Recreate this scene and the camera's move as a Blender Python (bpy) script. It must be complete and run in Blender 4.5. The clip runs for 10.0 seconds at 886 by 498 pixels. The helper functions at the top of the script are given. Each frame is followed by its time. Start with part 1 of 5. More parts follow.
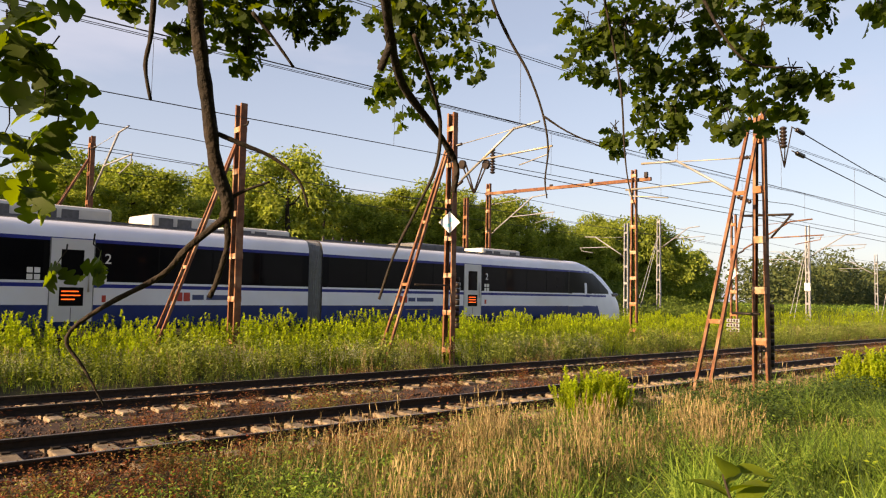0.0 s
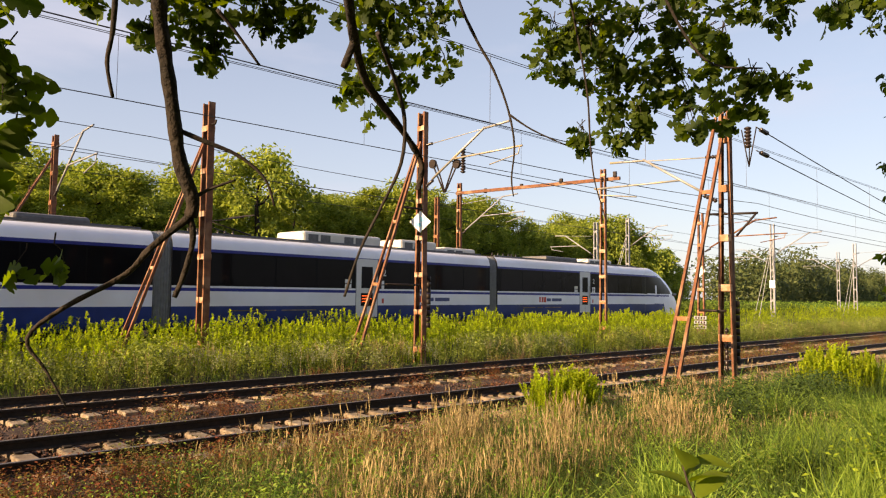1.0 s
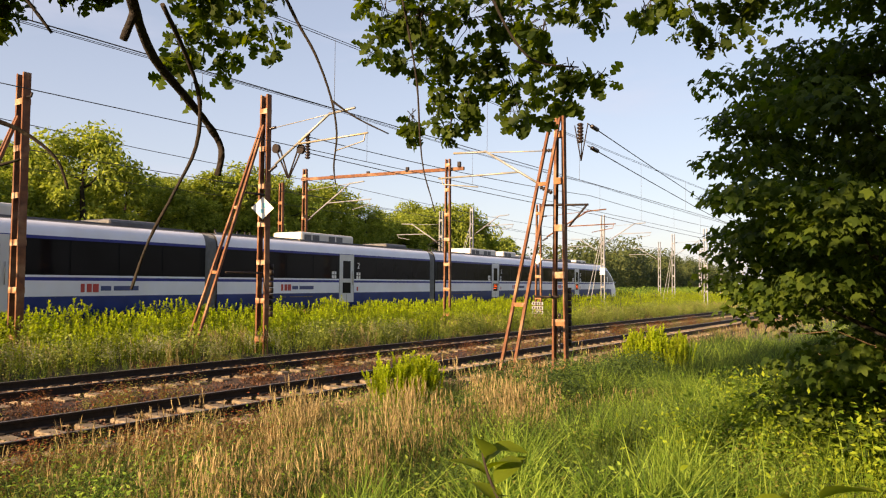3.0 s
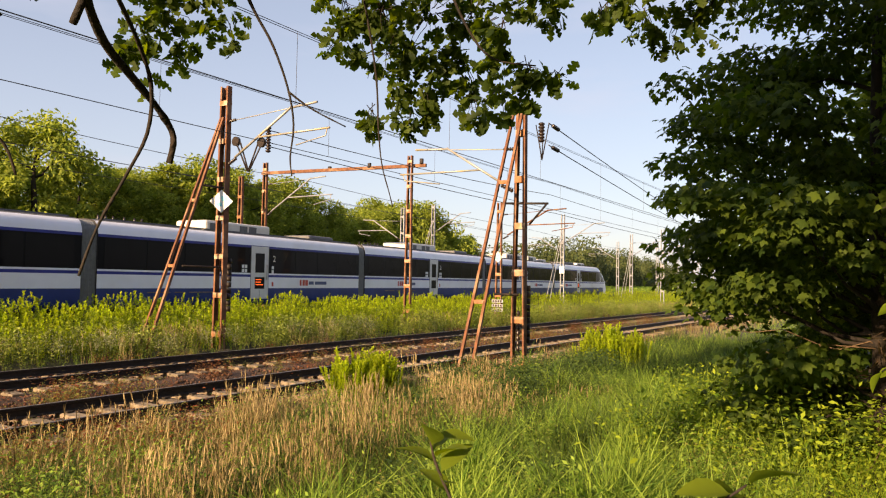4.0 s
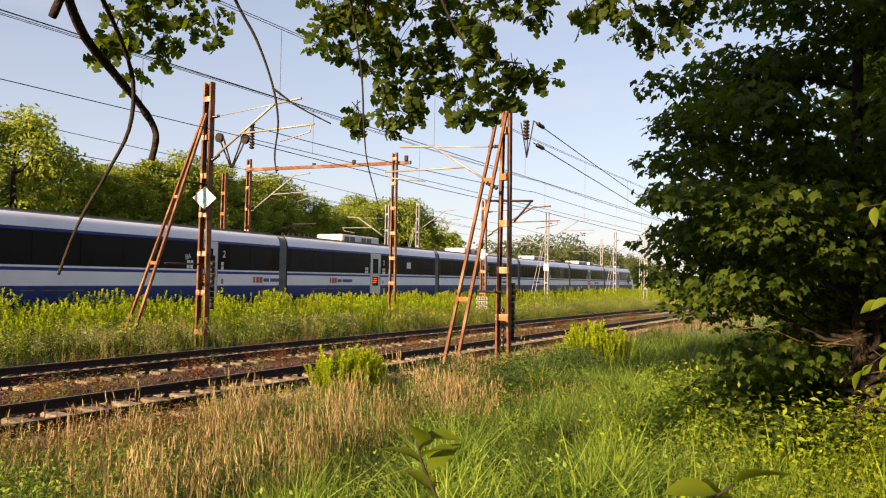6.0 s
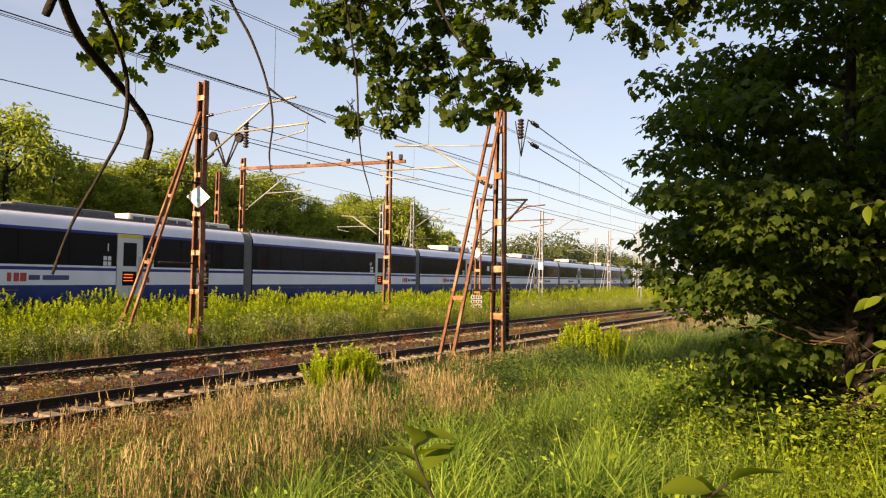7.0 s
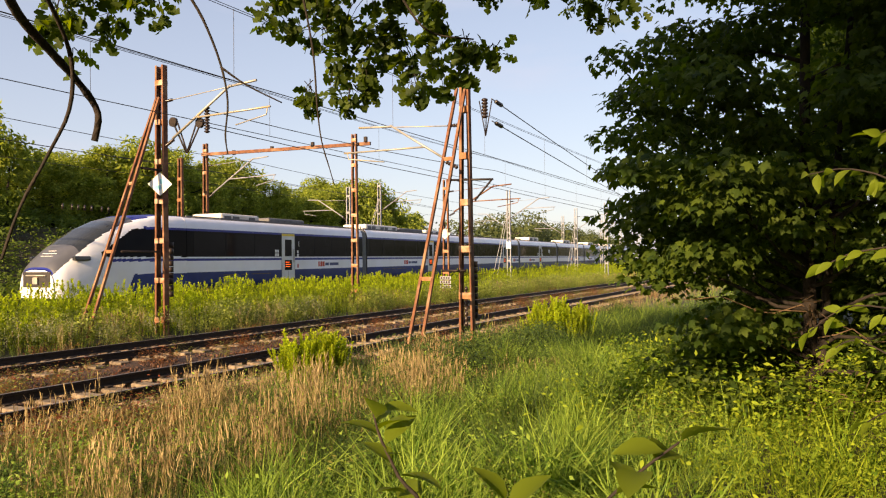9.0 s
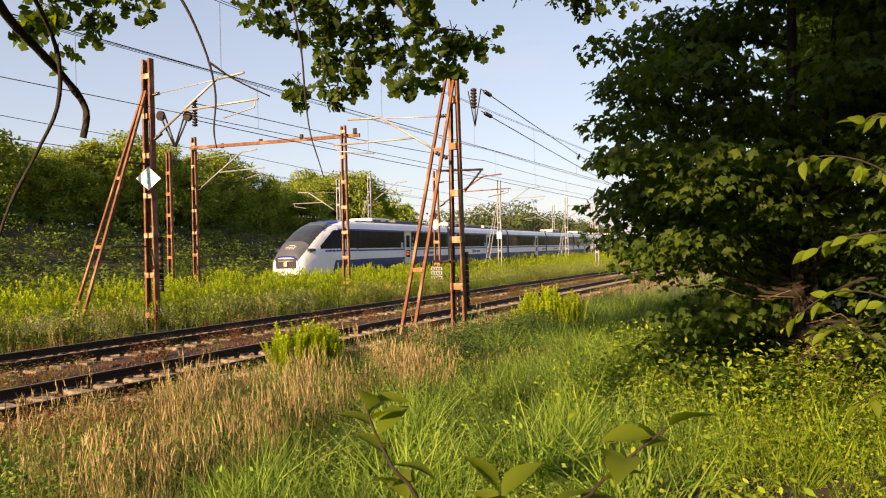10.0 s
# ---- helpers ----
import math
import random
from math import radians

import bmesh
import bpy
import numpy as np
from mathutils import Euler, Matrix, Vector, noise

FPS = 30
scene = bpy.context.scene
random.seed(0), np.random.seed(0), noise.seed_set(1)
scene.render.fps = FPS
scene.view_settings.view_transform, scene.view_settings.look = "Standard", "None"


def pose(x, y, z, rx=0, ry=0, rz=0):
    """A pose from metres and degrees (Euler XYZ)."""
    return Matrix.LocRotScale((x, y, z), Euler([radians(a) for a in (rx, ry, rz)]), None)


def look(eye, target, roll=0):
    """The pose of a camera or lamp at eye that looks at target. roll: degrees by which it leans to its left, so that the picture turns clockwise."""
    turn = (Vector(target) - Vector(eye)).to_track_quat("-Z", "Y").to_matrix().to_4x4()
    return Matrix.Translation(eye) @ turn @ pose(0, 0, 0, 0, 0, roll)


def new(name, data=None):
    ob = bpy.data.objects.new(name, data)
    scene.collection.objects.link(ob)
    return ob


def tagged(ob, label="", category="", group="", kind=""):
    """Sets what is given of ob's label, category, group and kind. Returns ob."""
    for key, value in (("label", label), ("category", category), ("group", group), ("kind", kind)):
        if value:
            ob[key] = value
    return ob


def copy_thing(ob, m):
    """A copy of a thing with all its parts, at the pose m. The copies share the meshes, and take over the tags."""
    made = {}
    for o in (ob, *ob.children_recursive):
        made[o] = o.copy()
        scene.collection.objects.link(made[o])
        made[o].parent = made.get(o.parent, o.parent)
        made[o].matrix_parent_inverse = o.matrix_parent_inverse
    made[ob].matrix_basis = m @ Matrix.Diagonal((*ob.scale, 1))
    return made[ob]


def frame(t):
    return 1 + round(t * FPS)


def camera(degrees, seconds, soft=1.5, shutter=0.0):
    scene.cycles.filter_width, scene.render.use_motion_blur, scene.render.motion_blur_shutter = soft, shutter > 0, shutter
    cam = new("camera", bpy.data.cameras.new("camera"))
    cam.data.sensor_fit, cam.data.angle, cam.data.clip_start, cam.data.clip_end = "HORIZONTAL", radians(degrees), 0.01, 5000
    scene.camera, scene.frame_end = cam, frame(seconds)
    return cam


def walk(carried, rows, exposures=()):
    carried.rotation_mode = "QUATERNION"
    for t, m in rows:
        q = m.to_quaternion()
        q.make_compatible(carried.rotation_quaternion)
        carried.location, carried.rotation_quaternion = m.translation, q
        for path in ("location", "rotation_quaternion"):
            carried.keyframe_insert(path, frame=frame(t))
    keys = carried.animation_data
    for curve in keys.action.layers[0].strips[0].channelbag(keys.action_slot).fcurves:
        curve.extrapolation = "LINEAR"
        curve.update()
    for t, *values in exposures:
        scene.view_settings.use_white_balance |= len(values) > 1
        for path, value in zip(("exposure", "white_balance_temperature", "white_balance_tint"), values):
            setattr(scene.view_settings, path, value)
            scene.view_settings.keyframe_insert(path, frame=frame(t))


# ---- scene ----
cam = camera(62.16, 10.0, soft=1.15)
EYE = 2.06
walk(cam, [
    (0, pose(-0.061, 0.063, EYE + 0.010, 93.626, -1.121, -41.205)),
    (0.5, pose(-0.065, 0.048, EYE + 0.008, 93.730, -1.111, -42.778)),
    (1, pose(-0.058, 0.048, EYE + 0.005, 93.624, -0.734, -43.424)),
    (1.5, pose(-0.038, 0.049, EYE + 0.011, 93.353, -0.041, -45.605)),
    (2, pose(0.000, 0.043, EYE + 0.023, 93.115, 0.342, -48.794)),
    (2.5, pose(0.015, 0.028, EYE + 0.017, 92.889, 0.188, -52.423)),
    (3, pose(0.020, 0.007, EYE + 0.013, 92.777, -0.415, -55.245)),
    (4.5, pose(0.010, -0.026, EYE + -0.002, 92.500, -1.132, -58.878)),
    (5, pose(0.013, -0.024, EYE + 0.001, 92.434, -1.098, -59.120)),
    (5.5, pose(0.020, -0.017, EYE + 0.004, 92.410, -1.126, -59.292)),
    (7, pose(0.020, -0.010, EYE + 0.005, 92.315, -1.035, -59.913)),
    (7.5, pose(0.023, -0.011, EYE + 0.007, 92.259, -1.093, -60.078)),
    (8, pose(0.020, -0.026, EYE + -0.001, 92.199, -1.097, -60.167)),
    (8.5, pose(0.022, -0.033, EYE + -0.005, 91.639, -0.280, -61.327)),
    (9, pose(0.020, -0.038, EYE + -0.009, 90.888, 0.567, -62.330)),
    (9.5, pose(0.014, -0.046, EYE + -0.006, 90.547, 0.822, -62.737)),
    (10, pose(0.010, -0.046, EYE + -0.007, 90.155, 1.349, -63.025)),
], [(0, 1.28, 7950, 16), (10, 1.25, 7950, 16)])

# ---- world and sun ----
SUN_FROM = Vector((-0.965, 0.08, 0.345)).normalized()   # low evening sun over the far embankment
world = bpy.data.worlds.new("sky")
scene.world = world
world.use_nodes = True
wn, wl = world.node_tree.nodes, world.node_tree.links
wn.clear()
sky = wn.new("ShaderNodeTexSky")
sky.sky_type, sky.sun_disc = "NISHITA", False
sky.sun_elevation = math.asin(SUN_FROM.z)
sky.sun_rotation = math.atan2(SUN_FROM.x, SUN_FROM.y)
sky.air_density, sky.dust_density, sky.ozone_density = 1.0, 0.8, 1.8
wtc = wn.new("ShaderNodeTexCoord")
wmap = wn.new("ShaderNodeMapping")
wmap.inputs["Scale"].default_value = (1.0, 1.0, 3.6)
wmap.inputs["Location"].default_value = (0.35, 0.1, 0.2)
wnoise = wn.new("ShaderNodeTexNoise")
wnoise.inputs["Scale"].default_value, wnoise.inputs["Detail"].default_value = 2.1, 7.0
wnoise.inputs["Roughness"].default_value = 0.52
wramp = wn.new("ShaderNodeValToRGB")
wramp.color_ramp.elements[0].position, wramp.color_ramp.elements[1].position = 0.50, 0.78
wramp.color_ramp.elements[0].color, wramp.color_ramp.elements[1].color = (0.06, 0.06, 0.06, 1), (0.82, 0.82, 0.82, 1)
wmix = wn.new("ShaderNodeMix")
wmix.data_type = "RGBA"
wmix.inputs["B"].default_value = (4.0, 4.3, 5.35, 1)
wbg = wn.new("ShaderNodeBackground")
wbg.inputs["Strength"].default_value = 0.085
wout = wn.new("ShaderNodeOutputWorld")
wl.new(wtc.outputs["Generated"], wmap.inputs["Vector"])
wl.new(wmap.outputs["Vector"], wnoise.inputs["Vector"])
wl.new(wnoise.outputs["Fac"], wramp.inputs["Fac"])
wl.new(wramp.outputs["Color"], wmix.inputs["Factor"])
wl.new(sky.outputs["Color"], wmix.inputs["A"])
wsep = wn.new("ShaderNodeSeparateXYZ")       # thin haze that thickens towards the horizon
whaze = wn.new("ShaderNodeMapRange")
whaze.inputs["From Min"].default_value, whaze.inputs["From Max"].default_value = 0.0, 0.34
whaze.inputs["To Min"].default_value, whaze.inputs["To Max"].default_value = 0.60, 0.34
wveil = wn.new("ShaderNodeMix")
wveil.data_type = "RGBA"
wveil.inputs["B"].default_value = (2.75, 3.25, 4.8, 1)
wl.new(wtc.outputs["Generated"], wsep.inputs["Vector"])
wl.new(wsep.outputs["Z"], whaze.inputs["Value"])
wl.new(whaze.outputs["Result"], wveil.inputs["Factor"])
wl.new(wmix.outputs["Result"], wveil.inputs["A"])
wl.new(wveil.outputs["Result"], wbg.inputs["Color"])
wl.new(wbg.outputs["Background"], wout.inputs["Surface"])
sun = new("sun", bpy.data.lights.new("sun", "SUN"))
sun.data.energy, sun.data.angle, sun.data.color = 5.0, radians(0.6), (1.0, 0.77, 0.50)
sun.matrix_world = look(SUN_FROM * 100, (0, 0, 0))


# ---- materials ----
def mat(name, a, b, scale=8.0, rough=0.7, metal=0.0, bump=0.0, bump_scale=None, third=None, spec=0.5, island=0.0, per_object=0.0):
    """Two noise-mixed colours with a finer grain, optional third stain colour, bump and per-piece value shift."""
    m = bpy.data.materials.new(name)
    m.use_nodes = True
    n, l = m.node_tree.nodes, m.node_tree.links
    p = n["Principled BSDF"]
    tc = n.new("ShaderNodeTexCoord")
    n1 = n.new("ShaderNodeTexNoise")
    n1.inputs["Scale"].default_value, n1.inputs["Detail"].default_value = scale, 6.0
    r1 = n.new("ShaderNodeMapRange")
    r1.inputs["From Min"].default_value, r1.inputs["From Max"].default_value = 0.32, 0.68
    mx = n.new("ShaderNodeMix")
    mx.data_type = "RGBA"
    mx.inputs["A"].default_value, mx.inputs["B"].default_value = (*a, 1), (*b, 1)
    l.new(tc.outputs["Object"], n1.inputs["Vector"])
    l.new(n1.outputs["Fac"], r1.inputs["Value"])
    l.new(r1.outputs["Result"], mx.inputs["Factor"])
    col = mx.outputs["Result"]
    if third:
        n2 = n.new("ShaderNodeTexNoise")
        n2.inputs["Scale"].default_value, n2.inputs["Detail"].default_value = scale * 0.23, 5.0
        r2 = n.new("ShaderNodeMapRange")
        r2.inputs["From Min"].default_value, r2.inputs["From Max"].default_value = 0.5, 0.66
        m2 = n.new("ShaderNodeMix")
        m2.data_type = "RGBA"
        m2.inputs["B"].default_value = (*third, 1)
        l.new(tc.outputs["Object"], n2.inputs["Vector"])
        l.new(n2.outputs["Fac"], r2.inputs["Value"])
        l.new(r2.outputs["Result"], m2.inputs["Factor"])
        l.new(col, m2.inputs["A"])
        col = m2.outputs["Result"]
    if island or per_object:
        src = n.new("ShaderNodeNewGeometry").outputs["Random Per Island"] if island else n.new("ShaderNodeObjectInfo").outputs["Random"]
        k = island or per_object
        r3 = n.new("ShaderNodeMapRange")
        r3.inputs["To Min"].default_value, r3.inputs["To Max"].default_value = 1 - k, 1 + k
        hs = n.new("ShaderNodeHueSaturation")
        l.new(src, r3.inputs["Value"])
        l.new(r3.outputs["Result"], hs.inputs["Value"])
        l.new(col, hs.inputs["Color"])
        col = hs.outputs["Color"]
    l.new(col, p.inputs["Base Color"])
    p.inputs["Roughness"].default_value, p.inputs["Metallic"].default_value = rough, metal
    p.inputs["Specular IOR Level"].default_value = spec
    if bump:
        n3 = n.new("ShaderNodeTexNoise")
        n3.inputs["Scale"].default_value, n3.inputs["Detail"].default_value = bump_scale or scale * 5, 6.0
        b3 = n.new("ShaderNodeBump")
        b3.inputs["Strength"].default_value, b3.inputs["Distance"].default_value = bump, 0.02
        l.new(tc.outputs["Object"], n3.inputs["Vector"])
        l.new(n3.outputs["Fac"], b3.inputs["Height"])
        l.new(b3.outputs["Normal"], p.inputs["Normal"])
    return m


def leaf_mat(name, a, b, through_col=None, amount=0.35, rough=0.6, spread=0.25, spec=0.1):
    """Foliage: colour varies leaf by leaf, light passes through the blade."""
    m = bpy.data.materials.new(name)
    m.use_nodes = True
    n, l = m.node_tree.nodes, m.node_tree.links
    p = n["Principled BSDF"]
    out = n["Material Output"]
    geo = n.new("ShaderNodeNewGeometry")
    mx = n.new("ShaderNodeMix")
    mx.data_type = "RGBA"
    mx.inputs["A"].default_value, mx.inputs["B"].default_value = (*a, 1), (*b, 1)
    l.new(geo.outputs["Random Per Island"], mx.inputs["Factor"])
    tc = n.new("ShaderNodeTexCoord")
    nz = n.new("ShaderNodeTexNoise")
    nz.inputs["Scale"].default_value, nz.inputs["Detail"].default_value = 1.3, 4.0
    r = n.new("ShaderNodeMapRange")
    r.inputs["From Min"].default_value, r.inputs["From Max"].default_value = 0.3, 0.7
    r.inputs["To Min"].default_value, r.inputs["To Max"].default_value = 1 - spread, 1 + spread
    hs = n.new("ShaderNodeHueSaturation")
    l.new(tc.outputs["Object"], nz.inputs["Vector"])
    l.new(nz.outputs["Fac"], r.inputs["Value"])
    l.new(r.outputs["Result"], hs.inputs["Value"])
    l.new(mx.outputs["Result"], hs.inputs["Color"])
    l.new(hs.outputs["Color"], p.inputs["Base Color"])
    p.inputs["Roughness"].default_value, p.inputs["Specular IOR Level"].default_value = rough, spec
    tr = n.new("ShaderNodeBsdfTranslucent")
    if through_col:
        tint = n.new("ShaderNodeMix")
        tint.data_type, tint.blend_type = "RGBA", "MULTIPLY"
        tint.inputs["Factor"].default_value = 1.0
        tint.inputs["B"].default_value = (*through_col, 1)
        l.new(hs.outputs["Color"], tint.inputs["A"])
        l.new(tint.outputs["Result"], tr.inputs["Color"])
    else:
        l.new(hs.outputs["Color"], tr.inputs["Color"])
    ms = n.new("ShaderNodeMixShader")
    ms.inputs["Fac"].default_value = amount
    l.new(p.outputs["BSDF"], ms.inputs[1])
    l.new(tr.outputs["BSDF"], ms.inputs[2])
    l.new(ms.outputs["Shader"], out.inputs["Surface"])
    return m


def glow_mat(name, col, strength):
    m = bpy.data.materials.new(name)
    m.use_nodes = True
    p = m.node_tree.nodes["Principled BSDF"]
    p.inputs["Base Color"].default_value = (*col, 1)
    p.inputs["Emission Color"].default_value = (*col, 1)
    p.inputs["Emission Strength"].default_value = strength
    return m


M_SOIL = mat("soil", (0.034, 0.027, 0.017), (0.024, 0.028, 0.012), 3.0, 0.95, bump=0.5, third=(0.07, 0.062, 0.03))
M_BALLAST = mat("ballast", (0.070, 0.033, 0.020), (0.016, 0.010, 0.008), 26.0, 0.95, bump=1.0, bump_scale=40, third=(0.085, 0.048, 0.03))
M_STONE = mat("ballast_stone", (0.13, 0.062, 0.038), (0.035, 0.02, 0.015), 6.0, 0.9, island=0.5)
M_SLEEPER = mat("concrete_sleeper", (0.24, 0.19, 0.135), (0.12, 0.09, 0.062), 9.0, 0.9, bump=0.4, third=(0.12, 0.085, 0.06), per_object=0.3)
M_RAIL = mat("rail_rust", (0.012, 0.009, 0.008), (0.028, 0.018, 0.013), 14.0, 0.75, metal=0.2, bump=0.2)
M_RAILTOP = mat("rail_head", (0.16, 0.13, 0.11), (0.30, 0.27, 0.25), 5.0, 0.42, metal=0.8)
M_RUST = mat("rusty_steel", (0.20, 0.078, 0.034), (0.10, 0.040, 0.022), 7.0, 0.8, metal=0.1, bump=0.3, third=(0.27, 0.155, 0.09))
# the same rust made brighter: sun on the battened faces is in the colour
M_BATTEN = mat("batten_lit_rust", (0.34, 0.15, 0.065), (0.22, 0.085, 0.038), 9.0, 0.8, bump=0.2, third=(0.48, 0.36, 0.26))
M_DARKIRON = mat("dark_iron", (0.018, 0.014, 0.014), (0.036, 0.025, 0.021), 12.0, 0.6, metal=0.5)
M_GALV = mat("galvanised_steel", (0.42, 0.41, 0.38), (0.31, 0.30, 0.28), 9.0, 0.55, metal=0.5, third=(0.48, 0.40, 0.27))
M_GREYMAST = mat("grey_mast_paint", (0.30, 0.31, 0.34), (0.22, 0.23, 0.25), 4.0, 0.7)
M_WIRE = mat("contact_wire", (0.035, 0.035, 0.04), (0.06, 0.055, 0.05), 5.0, 0.6, metal=0.4)
M_CERAMIC = mat("insulator", (0.016, 0.011, 0.011), (0.03, 0.02, 0.018), 6.0, 0.3)
M_SIGN = mat("sign_white", (0.72, 0.76, 0.76), (0.60, 0.66, 0.68), 5.0, 0.5)
M_SIGNBLUE = mat("sign_cyan", (0.16, 0.52, 0.62), (0.22, 0.60, 0.68), 5.0, 0.5)
M_WHITE = mat("coach_white", (0.76, 0.785, 0.88), (0.70, 0.725, 0.82), 1.3, 0.3, third=(0.66, 0.67, 0.72))
M_BLUE = mat("coach_blue", (0.020, 0.045, 0.21), (0.015, 0.033, 0.15), 1.5, 0.35, third=(0.02, 0.035, 0.13), spec=0.2)
M_LINE = mat("coach_line_blue", (0.022, 0.035, 0.25), (0.018, 0.025, 0.18), 2.0, 0.35, spec=0.2)
M_GLASS = mat("dark_window_glass", (0.004, 0.004, 0.005), (0.008, 0.008, 0.010), 0.7, 0.08, spec=0.06)
M_BLACK = mat("black_band", (0.004, 0.004, 0.005), (0.006, 0.006, 0.007), 1.0, 0.3, spec=0.06)
M_BELLOW = mat("bellows_grey", (0.20, 0.21, 0.22), (0.15, 0.155, 0.16), 6.0, 0.7)
M_DOOR = mat("door_grey_white", (0.60, 0.61, 0.63), (0.53, 0.54, 0.56), 1.5, 0.35)
M_ROOF = mat("roof_grey", (0.14, 0.14, 0.15), (0.09, 0.09, 0.095), 2.0, 0.7)
M_UNIT = mat("roof_unit_cream", (0.66, 0.63, 0.57), (0.55, 0.53, 0.49), 1.7, 0.5)
M_UNITDARK = mat("roof_unit_grille", (0.13, 0.13, 0.135), (0.08, 0.08, 0.085), 8.0, 0.6)
M_UNDER = mat("underframe", (0.018, 0.018, 0.02), (0.035, 0.03, 0.028), 5.0, 0.8)
M_HOOD = mat("nose_hood_grey", (0.09, 0.095, 0.115), (0.065, 0.07, 0.085), 2.0, 0.35)
M_SCREEN = mat("windscreen", (0.02, 0.024, 0.028), (0.035, 0.04, 0.045), 1.0, 0.08, spec=0.6)
M_TEXTW = mat("marking_white", (0.72, 0.72, 0.74), (0.62, 0.62, 0.64), 3.0, 0.5)
M_TEXTB = mat("marking_dark_blue", (0.03, 0.05, 0.16), (0.04, 0.06, 0.18), 3.0, 0.5)
M_RED = mat("marking_red", (0.50, 0.045, 0.035), (0.42, 0.04, 0.03), 3.0, 0.5)
M_YELLOW = mat("marking_yellow", (0.75, 0.55, 0.06), (0.68, 0.48, 0.05), 3.0, 0.5)
M_LED = glow_mat("led_amber", (1.0, 0.11, 0.015), 0.9)
M_BARK = mat("bark", (0.024, 0.016, 0.011), (0.011, 0.008, 0.006), 14.0, 0.95, bump=0.9, bump_scale=45, third=(0.034, 0.023, 0.015))
M_TWIG = mat("twig", (0.026, 0.018, 0.013), (0.013, 0.010, 0.009), 20.0, 0.9, bump=0.3)
M_DRYTWIG = mat("dry_twig", (0.15, 0.095, 0.05), (0.08, 0.05, 0.03), 16.0, 0.9, bump=0.3)
M_OAK = leaf_mat("oak_leaf", (0.014, 0.030, 0.007), (0.064, 0.096, 0.017), (4.0, 3.7, 0.6), 0.45, spec=0.2)
M_MAPLE = leaf_mat("maple_leaf", (0.022, 0.046, 0.009), (0.070, 0.105, 0.016), (3.0, 2.9, 0.5), 0.36, spec=0.14)
M_SAPLING = leaf_mat("sapling_leaf", (0.085, 0.14, 0.016), (0.16, 0.21, 0.022), (2.0, 2.0, 0.5), 0.5, 0.6, 0.25, 0.15)
M_BGTREE = leaf_mat("far_leaf", (0.11, 0.16, 0.03), (0.30, 0.345, 0.062), (1.6, 1.6, 0.7), 0.42)
M_FARWOOD = leaf_mat("far_wood_leaf", (0.055, 0.085, 0.035), (0.105, 0.125, 0.045), None, 0.2)
M_GOLDENROD = leaf_mat("goldenrod_leaf", (0.13, 0.20, 0.024), (0.32, 0.37, 0.038), (1.7, 1.7, 0.5), 0.44, spread=0.25)
M_PLUME = leaf_mat("goldenrod_plume", (0.28, 0.38, 0.03), (0.40, 0.46, 0.04), (1.5, 1.5, 0.6), 0.45)
M_GRASS = leaf_mat("green_grass", (0.062, 0.135, 0.022), (0.25, 0.35, 0.066), (1.5, 1.6, 0.6), 0.32)
M_LUSH = leaf_mat("lush_leaf", (0.08, 0.16, 0.018), (0.27, 0.345, 0.036), (1.4, 1.5, 0.6), 0.32)
# dark green deepened to carry the shade of hollows and clump feet
M_DARKGRASS = leaf_mat("shade_toned_grass", (0.032, 0.066, 0.018), (0.075, 0.115, 0.028), None, 0.2)
M_BANK = leaf_mat("bank_weed", (0.075, 0.125, 0.025), (0.14, 0.19, 0.04), (1.4, 1.4, 0.7), 0.4)
M_DRY = leaf_mat("dry_grass", (0.19, 0.13, 0.058), (0.46, 0.37, 0.20), None, 0.25)
M_OLIVE = leaf_mat("olive_weed", (0.085, 0.11, 0.028), (0.24, 0.23, 0.06), None, 0.25)
M_VERGE = leaf_mat("verge_weed", (0.12, 0.165, 0.035), (0.30, 0.35, 0.09), (1.3, 1.3, 0.7), 0.35)
M_REDWEED = leaf_mat("red_weed", (0.17, 0.042, 0.022), (0.15, 0.095, 0.03), None, 0.2)
M_PALEFLOWER = leaf_mat("pale_flower", (0.28, 0.30, 0.15), (0.42, 0.42, 0.27), None, 0.3)


# ---- mesh helpers ----
RNG = np.random.default_rng(7)


def np_mesh(name, V, F, materials, index=None, smooth=False):
    V, F = np.asarray(V, np.float32), np.asarray(F, np.int32)
    me = bpy.data.meshes.new(name)
    k = F.shape[1]
    me.vertices.add(len(V))
    me.vertices.foreach_set("co", V.ravel())
    me.loops.add(F.size)
    me.loops.foreach_set("vertex_index", F.ravel())
    me.polygons.add(len(F))
    me.polygons.foreach_set("loop_start", np.arange(0, F.size, k, dtype=np.int32))
    for m in materials:
        me.materials.append(m)
    if index is not None:
        me.polygons.foreach_set("material_index", np.asarray(index, np.int32))
    if smooth:
        me.polygons.foreach_set("use_smooth", np.ones(len(F), bool))
    me.update(calc_edges=True)
    me.validate()
    return me


def part(name, bm, material, parent, label=""):
    """Link a bmesh (or finished mesh) as one mesh object under a thing or a part."""
    if isinstance(bm, bmesh.types.BMesh):
        me = bpy.data.meshes.new(name)
        bm.to_mesh(me)
        bm.free()
        for m in material if isinstance(material, (list, tuple)) else [material]:
            me.materials.append(m)
    else:
        me = bm
    ob = new(name, me)
    ob.parent = parent
    if label:
        tagged(ob, label)
    return ob


